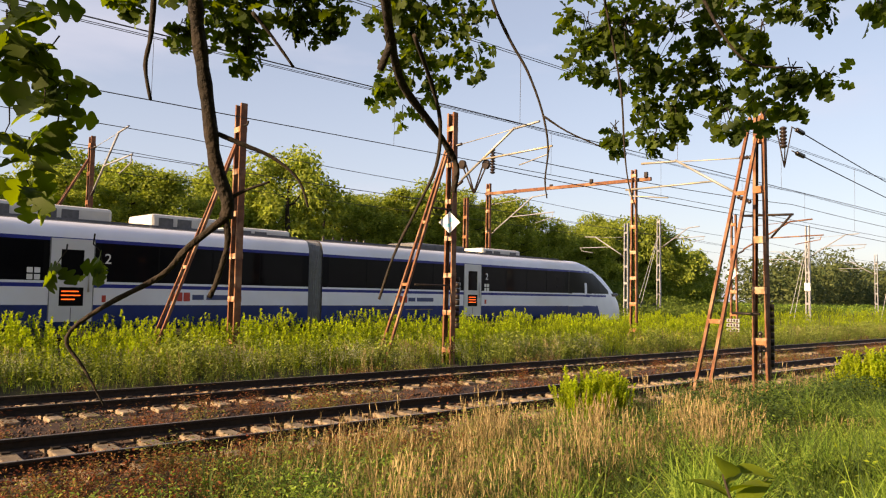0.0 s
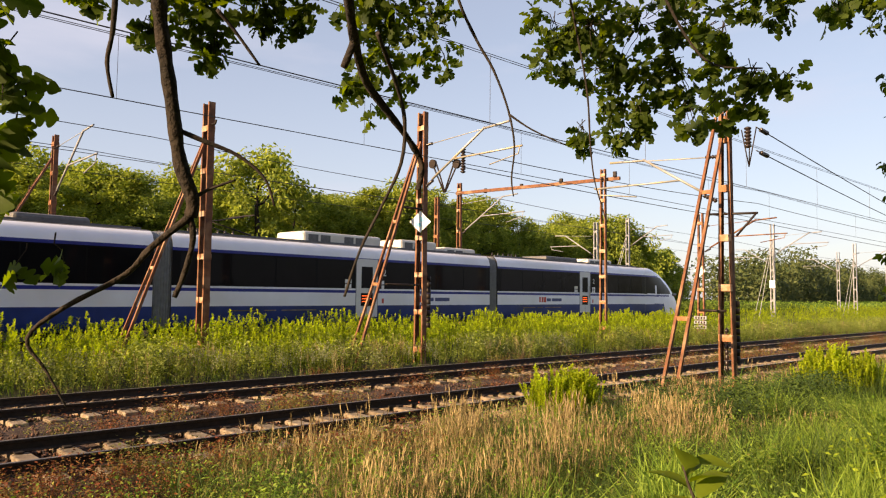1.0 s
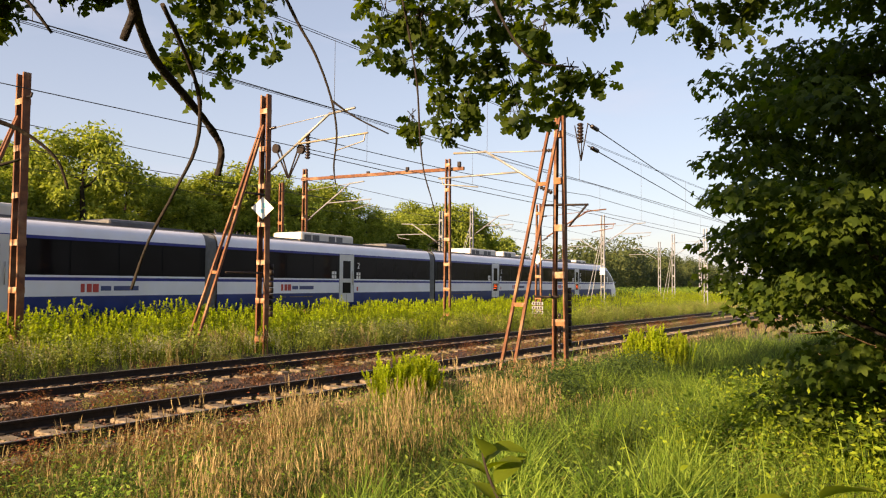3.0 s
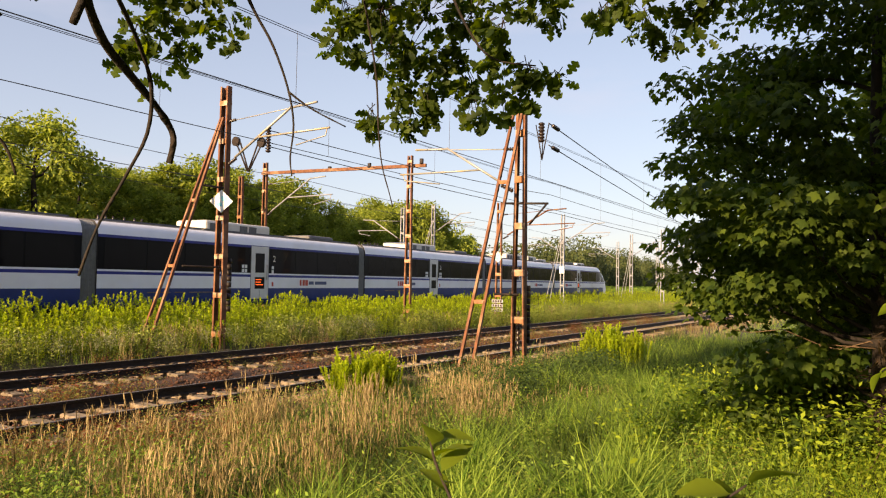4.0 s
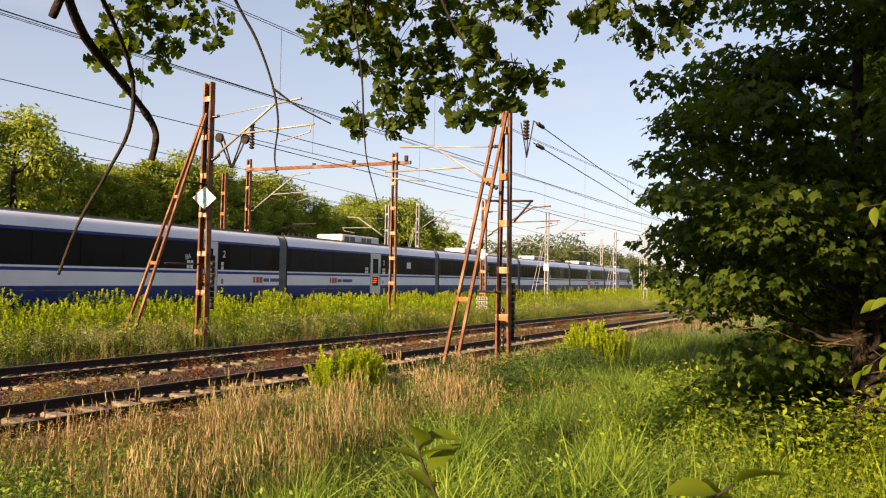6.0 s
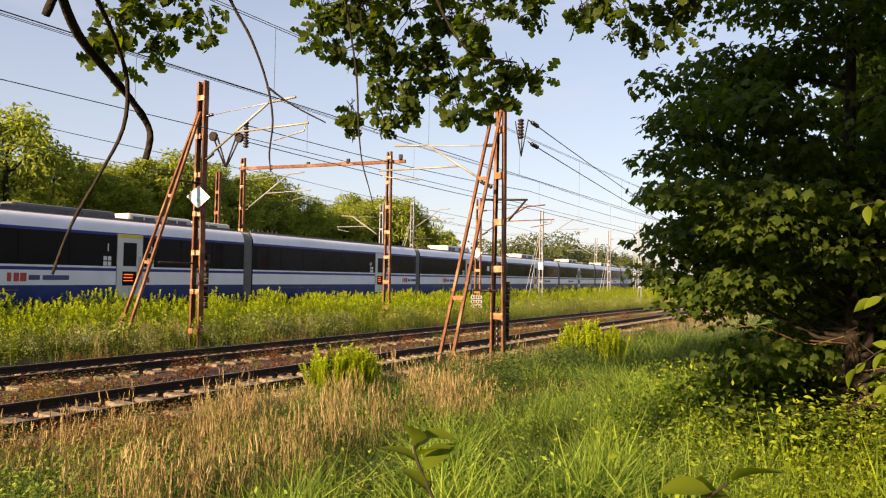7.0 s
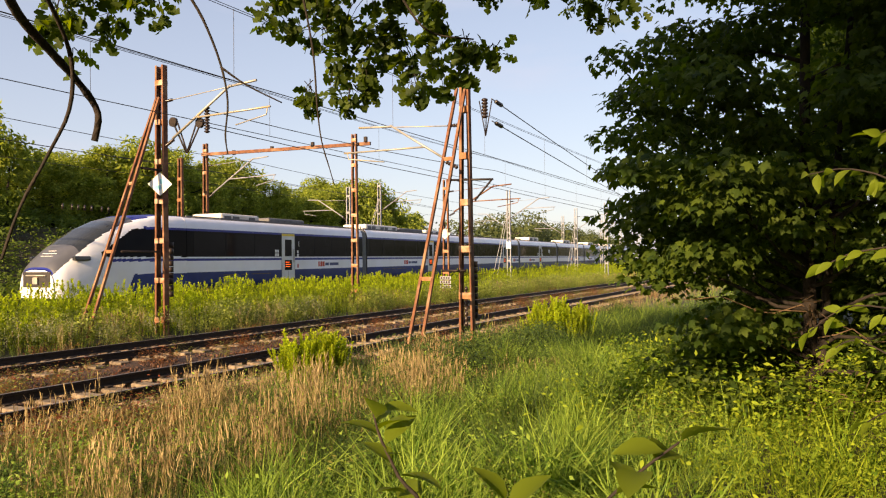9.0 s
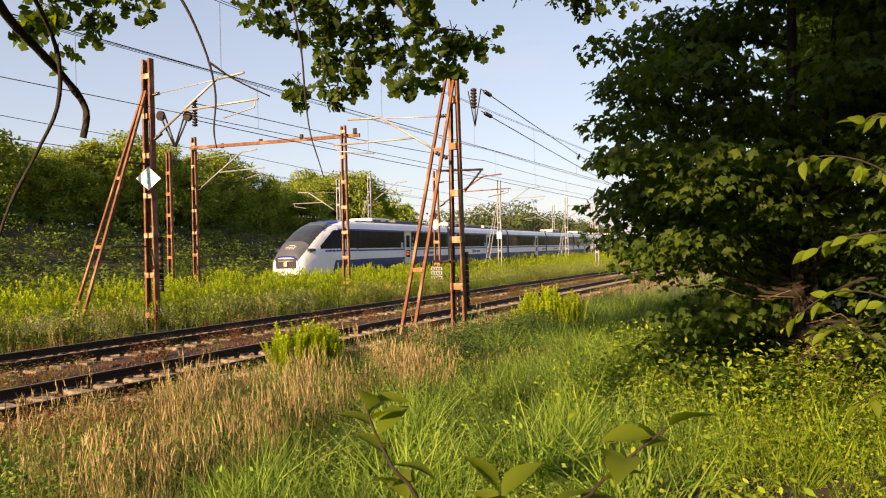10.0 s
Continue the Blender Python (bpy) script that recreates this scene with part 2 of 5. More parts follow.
def box(bm, x0, x1, y0, y1, z0, z1, bevel=0.0, mi=0):
    r = bmesh.ops.create_cube(bm, size=1.0)
    for v in r["verts"]:
        v.co = Vector(((x0 + x1) / 2 + v.co.x * (x1 - x0), (y0 + y1) / 2 + v.co.y * (y1 - y0), (z0 + z1) / 2 + v.co.z * (z1 - z0)))
    faces = {f for v in r["verts"] for f in v.link_faces}
    for f in faces:
        f.material_index = mi
    if bevel:
        e = list({e for v in r["verts"] for e in v.link_edges})
        bmesh.ops.bevel(bm, geom=e, offset=bevel, segments=2, affect="EDGES", profile=0.5)


def tube(bm, pts, radii, sides=6, mi=0):
    """A tube along a polyline; radii a number or one a point."""
    pts = [Vector(p) for p in pts]
    if not isinstance(radii, (list, tuple)):
        radii = [radii] * len(pts)
    rings = []
    for i, p in enumerate(pts):
        d = (pts[min(i + 1, len(pts) - 1)] - pts[max(i - 1, 0)]).normalized()
        u = d.orthogonal().normalized() if i == 0 else (rings_u - d * rings_u.dot(d)).normalized()
        rings_u = u
        w = d.cross(u)
        rings.append([bm.verts.new(p + (u * math.cos(a) + w * math.sin(a)) * radii[i]) for a in (2 * math.pi * k / sides for k in range(sides))])
    for a, b in zip(rings, rings[1:]):
        for k in range(sides):
            f = bm.faces.new((a[k], a[(k + 1) % sides], b[(k + 1) % sides], b[k]))
            f.smooth, f.material_index = sides > 4, mi
    for ring, flip in ((rings[0], True), (rings[-1], False)):
        f = bm.faces.new(ring[::-1] if flip else ring)
        f.material_index = mi


def bar(bm, a, b, w, h, mi=0):
    """A rectangular bar from a to b."""
    a, b = Vector(a), Vector(b)
    d = (b - a).normalized()
    up = Vector((0, 0, 1)) if abs(d.z) < 0.95 else Vector((0, 1, 0))
    s = d.cross(up).normalized() * w / 2
    t = s.cross(d).normalized() * h / 2
    va = [bm.verts.new(a + i * s + j * t) for i, j in ((-1, -1), (1, -1), (1, 1), (-1, 1))]
    vb = [bm.verts.new(b + i * s + j * t) for i, j in ((-1, -1), (1, -1), (1, 1), (-1, 1))]
    fs = [bm.faces.new(va[::-1]), bm.faces.new(vb)]
    for k in range(4):
        fs.append(bm.faces.new((va[k], va[(k + 1) % 4], vb[(k + 1) % 4], vb[k])))
    for f in fs:
        f.material_index = mi


def empty_thing(name, m, label, category, group=""):
    e = new(name)
    e.matrix_world = m
    return tagged(e, label, category, group)


def euler_np(yaw, tilt, roll):
    """Rotation matrices: roll about x, then tilt about y, then yaw about z."""
    cy, sy, ct, st, cr, sr = np.cos(yaw), np.sin(yaw), np.cos(tilt), np.sin(tilt), np.cos(roll), np.sin(roll)
    R = np.empty((len(yaw), 3, 3))
    R[:, 0] = np.stack([cy * ct, cy * st * sr - sy * cr, cy * st * cr + sy * sr], 1)
    R[:, 1] = np.stack([sy * ct, sy * st * sr + cy * cr, sy * st * cr - cy * sr], 1)
    R[:, 2] = np.stack([-st, ct * sr, ct * cr], 1)
    return R


def scatter(tV, tF, pos, R, scale):
    """Many copies of a template, joined: vertices and faces."""
    n, k = len(pos), len(tV)
    sc = np.asarray(scale)
    sc = sc[:, None, None] if sc.ndim == 1 else sc[:, None, :]
    V = np.einsum("nij,nkj->nki", R, np.asarray(tV)[None] * sc) + np.asarray(pos)[:, None]
    F = np.asarray(tF)[None] + (np.arange(n) * k)[:, None, None]
    return V.reshape(-1, 3), F.reshape(-1, np.asarray(tF).shape[1])


def joined(*pieces):
    V, F, I, o = [], [], [], 0
    for v, f, i in pieces:
        V.append(v)
        F.append(f + o)
        I.append(np.full(len(f), i))
        o += len(v)
    return np.concatenate(V), np.concatenate(F), np.concatenate(I)


# ---- lie of the land ----
PHI = radians(5.487)                 # the far track's angle to the two near ones
TDIR = Vector((math.cos(PHI), math.sin(PHI)))
TNOR = Vector((-math.sin(PHI), math.cos(PHI)))
TOFF = 22.28 + 1.41                  # far track's axis, across from the eye
TRAIL = 0.50                         # its railhead where s = 0
TRISE = 0.0022
YA, YB = 10.093 + 0.7535, 14.593 + 0.7535   # axes of the near tracks


def sstep(a, b, x):
    t = np.clip((x - a) / (b - a), 0, 1)
    return t * t * (3 - 2 * t)


def land(x, y):
    """Height of the bare ground."""
    x, y = np.asarray(x, float), np.asarray(y, float)
    yc = (TOFF + x * math.sin(PHI)) / math.cos(PHI)
    z = -0.34 + 0.72 * sstep(7.6, -1.0, y) - 0.10 * sstep(0.5, 3.5, x) * sstep(7.5, 4.0, y)
    z = z + (-0.46 + 0.34) * sstep(8.3, 9.0, y) + 0.26 * sstep(16.7, 17.6, y)
    far = np.clip((y - 17.2) / np.maximum(yc - 2.6 - 17.2, 0.5), 0, 1)
    z = z + (0.40 + TRISE * np.clip(x, -50, 150)) * far * far * (3 - 2 * far)
    bank = 4.0 * (1 - sstep(42, 85, x))
    z = z + bank * sstep(yc + 4.5, yc + 15, y)
    return z + 0.05 * np.sin(x * 1.3 + y * 0.7) * sstep(8.0, 6.5, y)


def make_ground():
    xs = np.concatenate([np.linspace(-900, -40, 22), np.arange(-36, 100, 0.8), np.linspace(102, 1500, 40)])
    ys = np.concatenate([np.linspace(-900, -40, 18), np.arange(-36, 60, 0.6), np.linspace(62, 1500, 30)])
    X, Y = np.meshgrid(xs, ys, indexing="ij")
    Z = land(X, Y)
    V = np.stack([X, Y, Z], -1).reshape(-1, 3)
    i, j = np.meshgrid(np.arange(len(xs) - 1), np.arange(len(ys) - 1), indexing="ij")
    a = (i * len(ys) + j).ravel()
    F = np.stack([a, a + len(ys), a + len(ys) + 1, a + 1], 1)
    ob = new("ground", np_mesh("ground", V, F, [M_SOIL], smooth=True))
    tagged(ob, "earthy overgrown ground beside the railway line", "ground", kind="structure")


def rail_profile(bm, y, x0, x1, z0=0.0, segs=1):
    """A flat-bottom rail along x; head 4 mm shiny strip on top."""
    prof = [(-0.075, -0.172), (0.075, -0.172), (0.075, -0.160), (0.012, -0.140), (0.012, -0.045), (0.036, -0.036), (0.036, -0.006), (0.028, 0.0),
            (-0.028, 0.0), (-0.036, -0.006), (-0.036, -0.036), (-0.012, -0.045), (-0.012, -0.140), (-0.075, -0.160)]
    ends = []
    for x in (x0, x1):
        ends.append([bm.verts.new((x, y + py, z0 + pz)) for py, pz in prof])
    n = len(prof)
    for k in range(n):
        f = bm.faces.new((ends[0][k], ends[0][(k + 1) % n], ends[1][(k + 1) % n], ends[1][k]))
        f.material_index = 1 if k == 7 else 0
    bm.faces.new(ends[0][::-1])
    bm.faces.new(ends[1])


def sleeper_mesh():
    bm = bmesh.new()
    box(bm, -0.13, 0.13, -1.25, 1.25, -0.36, -0.178, 0.02)
    for s in (-1, 1):      # raised rail seats
        box(bm, -0.10, 0.10, s * 0.7535 - 0.16, s * 0.7535 + 0.16, -0.179, -0.170, 0.004)
    me = bpy.data.meshes.new("sleeper")
    bm.to_mesh(me)
    bm.free()
    me.materials.append(M_SLEEPER)
    return me


def clip_mesh():
    bm = bmesh.new()
    box(bm, -0.06, 0.06, -0.16, 0.16, -0.174, -0.150, 0.008)
    me = bpy.data.meshes.new("rail_clip")
    bm.to_mesh(me)
    bm.free()
    me.materials.append(M_RAIL)
    return me


def make_tracks():
    rng = random.Random(3)
    sl, cl = sleeper_mesh(), clip_mesh()
    for axis in (YA, YB):
        t = empty_thing("railway_track", pose(0, axis, 0), "rusty disused railway track on weathered concrete sleepers in weedy ballast", "track", "near tracks")
        for s in (-0.7535, 0.7535):
            bm = bmesh.new()
            rail_profile(bm, s, -60, 420)
            part("rail", bm, [M_RAIL, M_RAILTOP], t)
        x = -9.0
        while x < 78:
            ob = new("sleeper", sl)
            ob.parent = t
            ob.matrix_local = pose(x + rng.uniform(-0.03, 0.03), rng.uniform(-0.03, 0.03), rng.uniform(-0.012, 0.0), rng.uniform(-0.6, 0.6), 0, rng.uniform(-1.2, 1.2))
            if x < 40:
                for s in (-0.7535, 0.7535):
                    c = new("rail_clip", cl)
                    c.parent = t
                    c.matrix_local = pose(x, s, 0)
            x += 0.62
        # shallow shoulder of ballast
        xs = np.linspace(-60, 420, 601)
        py = np.array([-2.9, -2.25, -1.7, -1.0, 0, 1.0, 1.7, 2.25, 2.9]) * 0.97
        pz = np.array([-0.50, -0.34, -0.250, -0.255, -0.27, -0.255, -0.250, -0.34, -0.50])
        X = np.repeat(xs[:, None], len(py), 1)
        Y = np.repeat(py[None], len(xs), 0)
        Z = np.repeat(pz[None], len(xs), 0) + 0.025 * np.sin(X * 5.1) * np.cos(Y * 3 + X) + (0 if axis == YA else 0.004)
        V = np.stack([X, Y + axis, Z], -1).reshape(-1, 3)
        i, j = np.meshgrid(np.arange(len(xs) - 1), np.arange(len(py) - 1), indexing="ij")
        a = (i * len(py) + j).ravel()
        bed = new("ballast_bed", np_mesh("ballast_bed", V, np.stack([a, a + len(py), a + len(py) + 1, a + 1], 1), [M_BALLAST], smooth=True))
        tagged(bed, "brown weathered ballast bed under the railway track", "ballast", kind="structure")
    # far track, on which the train runs
    t = empty_thing("railway_track", pose(TNOR.x * TOFF, TNOR.y * TOFF, TRAIL, 0, -math.degrees(TRISE), math.degrees(PHI)),
                    "running track behind the tall weeds, carrying the train", "track")
    for s in (-0.7535, 0.7535):
        bm = bmesh.new()
        rail_profile(bm, s, -160, 420)
        part("rail", bm, [M_RAIL, M_RAILTOP], t)
    for k in range(110):
        ob = new("sleeper", sl)
        ob.parent = t
        ob.matrix_local = pose(-4 + k * 0.62, 0, 0)
    bm = bmesh.new()
    pr = [(-3.0, -0.55), (-2.0, -0.215), (2.0, -0.215), (3.0, -0.55)]
    r0 = [bm.verts.new((-160, a, b)) for a, b in pr]
    r1 = [bm.verts.new((420, a, b)) for a, b in pr]
    for k in range(3):
        bm.faces.new((r0[k], r1[k], r1[k + 1], r0[k + 1]))
    bed = part("ballast_bed", bm, M_BALLAST, None)
    bed.matrix_world = t.matrix_world.copy()
    tagged(bed, "grey brown ballast bed of the running track", "ballast", kind="structure")
    # loose stones on the near beds
    n = 22000
    pos = np.stack([RNG.uniform(-3, 34, n), np.where(RNG.random(n) < 0.5, YA, YB) + RNG.normal(0, 1.3, n), np.full(n, -0.25)], 1)
    pos[:, 1] = np.clip(pos[:, 1], YA - 2.2, YB + 2.2)
    oct_v = np.array([(1, 0, 0), (-1, 0, 0), (0, 1, 0), (0, -1, 0), (0, 0, 0.8), (0, 0, -0.8)], float)
    oct_f = np.array([(0, 2, 4), (2, 1, 4), (1, 3, 4), (3, 0, 4), (2, 0, 5), (1, 2, 5), (3, 1, 5), (0, 3, 5)])
    V, F = scatter(oct_v, oct_f, pos, euler_np(RNG.uniform(0, 6, n), RNG.uniform(0, 6, n), RNG.uniform(0, 6, n)), RNG.uniform(0.02, 0.05, n))
    tagged(new("ballast_stones", np_mesh("ballast_stones", V, F, [M_STONE])), "loose rusty brown ballast stones between the sleepers", "stones", kind="stuff")


# ---- train ----
LEAD, MID, HALF = 22.96, 17.5, 1.41
DOOR6 = 10.69
PROFILE = [(1.30, 0.33), (1.38, 0.50), (1.40, 0.62), (1.41, 1.076), (1.41, 1.58), (1.41, 1.69), (1.41, 1.76), (1.41, 2.90), (1.405, 3.00), (1.375, 3.18),
           (1.30, 3.36), (1.18, 3.47), (1.02, 3.52), (0.5, 3.57)]
BAND = [1, 1, 1, 0, 2, 0, 3, 2, 0, 0, 0, 4, 4]      # skirt blue, white, line, white, black band, line, white shoulder, roof
CAR_MATS = [M_WHITE, M_BLUE, M_LINE, M_BLACK, M_ROOF, M_HOOD, M_SCREEN, M_UNDER]


def tube_section(bm, xs, prof, band, lower_skirt=None):
    full = [(-y, z) for y, z in prof] + [(y, z) for y, z in reversed(prof)]
    bands = list(band) + [4] + list(reversed(band))
    rings = [[bm.verts.new((x, y, z)) for y, z in full] for x in xs]
    for a, b in zip(rings, rings[1:]):
        for k in range(len(full) - 1):
            f = bm.faces.new((a[k], b[k], b[k + 1], a[k + 1]))
            f.material_index, f.smooth = bands[k], True
        f = bm.faces.new((a[-1], b[-1], b[0], a[0]))
        f.material_index = 7
    for ring in (rings[0], rings[-1][::-1]):      # end walls with edges of their own
        bm.faces.new([bm.verts.new(v.co) for v in ring]).material_index = 7


def nose_mesh(bm):
    """Rounded sloping cab, tip at x = 0, joins the body at x = -6.2."""
    top = [(0, 1.30), (0.10, 1.50), (0.35, 1.74), (0.8, 2.10), (1.4, 2.52), (2.1, 2.92), (2.9, 3.24), (3.8, 3.46), (4.9, 3.56), (6.2, 3.57)]
    wid = [(0, 0.86), (0.10, 0.98), (0.35, 1.08), (0.8, 1.17), (1.4, 1.26), (2.1, 1.33), (2.9, 1.38), (3.8, 1.40), (4.9, 1.41), (6.2, 1.41)]
    us = np.concatenate([[0, 0.05, 0.12, 0.22, 0.35], np.arange(0.45, 6.22, 0.05)])
    us[-1] = 6.2
    rings = []
    for u in us:
        h = float(np.interp(u, *zip(*top)))
        w = float(np.interp(u, *zip(*wid)))
        blend = float(sstep(2.6, 6.0, u))
        ring = []
        e, base = 0.42 + 0.10 * (1 - blend), 0.28
        half = []
        for k in range(64):            # even steps up the side
            sa = (0.93 * k / 63) ** (1 / 0.62)
            half.append((w * math.sqrt(1 - sa * sa) ** e, base + (h - base) * 0.93 * k / 63))
        fit = lambda z: float(np.interp(z, [p[1] for p in PROFILE], [p[0] for p in PROFILE]))
        half = [(y + (fit(z) - y) * blend, z) for y, z in half]       # runs into the coach's section
        y_end = half[-1][0]
        for k in range(1, 11):         # even steps across the roof
            yy = y_end * (1 - k / 10)
            ca = min(1.0, (yy / w) ** (1 / e))
            zs = max(half[-1][1], base + (h - base) * math.sqrt(1 - ca * ca) ** 0.62)
            zp = float(np.interp(-yy, [-p[0] for p in PROFILE[8:]], [p[1] for p in PROFILE[8:]])) - (3.57 - h)
            half.append((yy, zs + (max(zp, half[-1][1]) - zs) * blend))
        for y, z in [(-y, z) for y, z in half] + half[-2::-1]:
            ring.append(bm.verts.new((-u, y, z)))
        rings.append(ring)
    for i, (a, b) in enumerate(zip(rings, rings[1:])):
        for k in range(len(a) - 1):
            f = bm.faces.new((a[k + 1], b[k + 1], b[k], a[k]))
            f.smooth = True
            c = f.calc_center_median()
            u, y, z = -c.x, abs(c.y), c.z
            h = float(np.interp(u, *zip(*top)))
            w = float(np.interp(u, *zip(*wid)))
            mi = 0
            edge = 0.86 - 0.16 * min(1.0, u / 2.6)          # the white frame leans in over the cab
            inner = y < edge * w and z > h * 0.70
            if inner and 1.0 < u < 2.85:
                mi = 6
            elif inner and 0.05 < u <= 1.0:
                mi = 5
            elif inner and 2.85 <= u < 3.6:
                mi = 5
            elif inner:
                mi = 2
            elif z < 1.076 and u > 3.2 - 0.5 * (1.0 - z):
                mi = 1
            elif 1.58 < z < 1.69 and u > 2.2:
                mi = 2
            elif 1.76 < z < min(2.90, 1.88 + (u - 1.7) * 0.60) and y > 0.72 * w and u > 1.8 and not (4.35 < u < 4.62 and z < 2.35):
                mi = 3
            elif 2.90 < z < 3.0 and u > 3.9:
                mi = 2
            f.material_index = mi
    f = bm.faces.new(rings[0])
    f.material_index = 0
    bm.faces.new(rings[-1][::-1]).material_index = 7


def text_mesh(word, size, mirror=False):
    c = bpy.data.curves.new("lettering", "FONT")
    c.body, c.size, c.extrude, c.align_x = word, size, 0.003, "CENTER"
    ob = bpy.data.objects.new("lettering", c)
    scene.collection.objects.link(ob)
    dg = bpy.context.evaluated_depsgraph_get()
    me = bpy.data.meshes.new_from_object(ob.evaluated_get(dg))
    bpy.data.objects.remove(ob)
    me.materials.clear()
    me.materials.append(M_TEXTW)
    return me


def side_plate(bm, x0, x1, z0, z1, proud=0.006, mi=0):
    box(bm, x0, x1, -HALF - proud, -HALF + 0.02, z0, z1, 0.0, mi)


def door_parts(car, xd, led_code, rng):
    bm = bmesh.new()
    side_plate(bm, xd - 0.60, xd + 0.60, 0.60, 2.97, 0.008)
    d = part("door", bm, M_DOOR, car, "light grey passenger door")
    bm = bmesh.new()
    side_plate(bm, xd - 0.31, xd + 0.31, 1.78, 2.66, 0.013)
    part("door_window", bm, M_GLASS, d)
    bm = bmesh.new()
    side_plate(bm, xd - 0.33, xd + 0.33, 1.05, 1.58, 0.013)
    part("display", bm, M_BLACK, d, "black display with glowing amber lines" if led_code != 2 else "dark lower pane of the door")
    for r in range(3 if led_code != 2 else 0):
        z = 1.48 - r * 0.115
        bm = bmesh.new()
        side_plate(bm, xd - 0.27, xd + rng.uniform(0.08, 0.27), z - 0.03, z, 0.017)
        part("display_line", bm, M_LED, d)
    bm = bmesh.new()
    for s in (-1, 1):
        side_plate(bm, xd + s * 0.60 - 0.015, xd + s * 0.60 + 0.015, 0.60, 2.97, 0.011)
    side_plate(bm, xd - 0.013, xd + 0.013, 0.60, 1.0, 0.011)
    part("door_seal", bm, M_BELLOW, d)
    bm = bmesh.new()
    tube(bm, [(xd + 0.45, -HALF - 0.05, 1.45), (xd + 0.45, -HALF - 0.05, 2.15)], 0.02, 6)
    part("handle", bm, M_GALV, d)


def ac_unit(car, xc, length, cream=True, top=3.98):
    bm = bmesh.new()
    box(bm, xc - length / 2, xc + length / 2, -0.88, 0.88, 3.50, top, 0.11)
    u = part("roof_unit", bm, M_UNIT if cream else M_UNITDARK, car, "cream air-conditioning unit on the roof" if cream else "dark equipment box on the roof")
    n = int(length / 0.62)
    for k in range(n):
        x = xc - length / 2 + 0.25 + k * (length - 0.5) / n
        if k % 3 != 2 or not cream:
            bm = bmesh.new()
            box(bm, x, x + 0.48, -0.90, -0.86, 3.60, top - 0.12, 0.0)
            part("grille", bm, M_UNITDARK if cream else M_ROOF, u)


def make_car(train, xr, xf, lead, idx, rng):
    """A coach from xr (rear) to xf (front), in the train's space."""
    bm = bmesh.new()
    a, b = xr + (0 if lead == "rear" else 0.32), xf - (0 if lead == "front" else 0.32)
    if lead == "front":
        nose_mesh(bm)
        tube_section(bm, [a, -6.2], PROFILE, BAND)
    elif lead == "rear":
        nose_mesh(bm)
        for v in bm.verts:
            v.co.x = xr - v.co.x
        bmesh.ops.reverse_faces(bm, faces=bm.faces[:])
        tube_section(bm, [xr + 6.2, b], PROFILE, BAND)
    else:
        tube_section(bm, [a, b], PROFILE, BAND)
    car = part("car_body", bm, CAR_MATS, train, "white coach with dark blue skirt, blue lines and black window band")
    lo = xr + 6.6 if lead == "rear" else a + 0.25
    hi = -6.6 if lead == "front" else b - 0.25
    xd = (xf - 8.54) if lead == "rear" else (xf - 5.2) if idx == 5 else (xr + DOOR6) if idx == 6 else (xr + 8.9)
    # glazing in the black band
    spans = [(lo, xd - 0.75), (xd + 0.75, hi)]
    for s0, s1 in spans:
        n = max(1, round((s1 - s0) / 1.9))
        w = (s1 - s0) / n
        for k in range(n):
            bm = bmesh.new()
            side_plate(bm, s0 + k * w + 0.03, s0 + (k + 1) * w - 0.03, 1.80, 2.86, 0.005)
            part("window", bm, M_GLASS, car)
    door_parts(car, xd, idx, rng)
    # markings by the door
    if idx in (6, 7):
        bm = bmesh.new()
        side_plate(bm, xd - 0.58, xd + 0.58, 2.84, 2.96, 0.012)
        part("class_strip", bm, M_YELLOW, car, "yellow strip over the door")
    if idx == 6:
        t = part("numeral", text_mesh("1", 0.42), M_TEXTW, car, "white class numeral")
        t.matrix_local = Matrix.Translation((xd - 1.0, -HALF - 0.008, 2.30)) @ pose(0, 0, 0, 90, 0, 0)
    word = "1" if idx == 7 else "2"
    tm = text_mesh(word, 0.42)
    t = part("numeral", tm, M_TEXTW, car, "white class numeral")
    t.matrix_local = Matrix.Translation((xd + 1.0, -HALF - 0.008, 2.30)) @ pose(0, 0, 0, 90, 0, 0)
    if idx == 5:
        t = part("lettering", text_mesh("BAR", 0.30), M_TEXTW, car, "white slanted lettering")
        t.matrix_local = Matrix.Translation((xd - 1.05, -HALF - 0.008, 2.18)) @ pose(0, 0, 0, 90, 0, 0) @ Matrix.Shear("XY", 4, (0.2, 0))
    for side in (-1, 1):
        for i in range(2):
            for j in range(2):
                if side > 0 and i and idx % 2:
                    continue
                x = xd + side * (1.0 if side > 0 else 1.02) + (i - 0.5) * 0.19
                z = (2.10 if side > 0 else 2.12) - j * 0.19
                bm = bmesh.new()
                side_plate(bm, x - 0.075, x + 0.075, z - 0.15, z, 0.007)
                part("pictogram", bm, M_TEXTW, car)
    bm = bmesh.new()
    side_plate(bm, xd + 0.86, xd + 0.98, 1.16, 1.36, 0.006)
    part("emergency_tag", bm, M_RED, car, "small red square marking")
    # operator's mark and fleet number as plain bars
    xl = xd + (3.6 if idx % 2 else -4.2)
    bm = bmesh.new()
    for k in range(3):
        side_plate(bm, xl - 0.62 + k * 0.22, xl - 0.48 + k * 0.22 + 0.04 * k, 1.20, 1.48, 0.006)
    part("logo", bm, M_RED, car, "small red emblem bars")
    for x0, x1 in ((0.12, 0.52), (0.62, 1.62)):
        bm = bmesh.new()
        side_plate(bm, xl + x0, xl + x1, 1.25, 1.41, 0.006)
        part("name_bar", bm, M_TEXTB, car, "dark blue lettering bar")
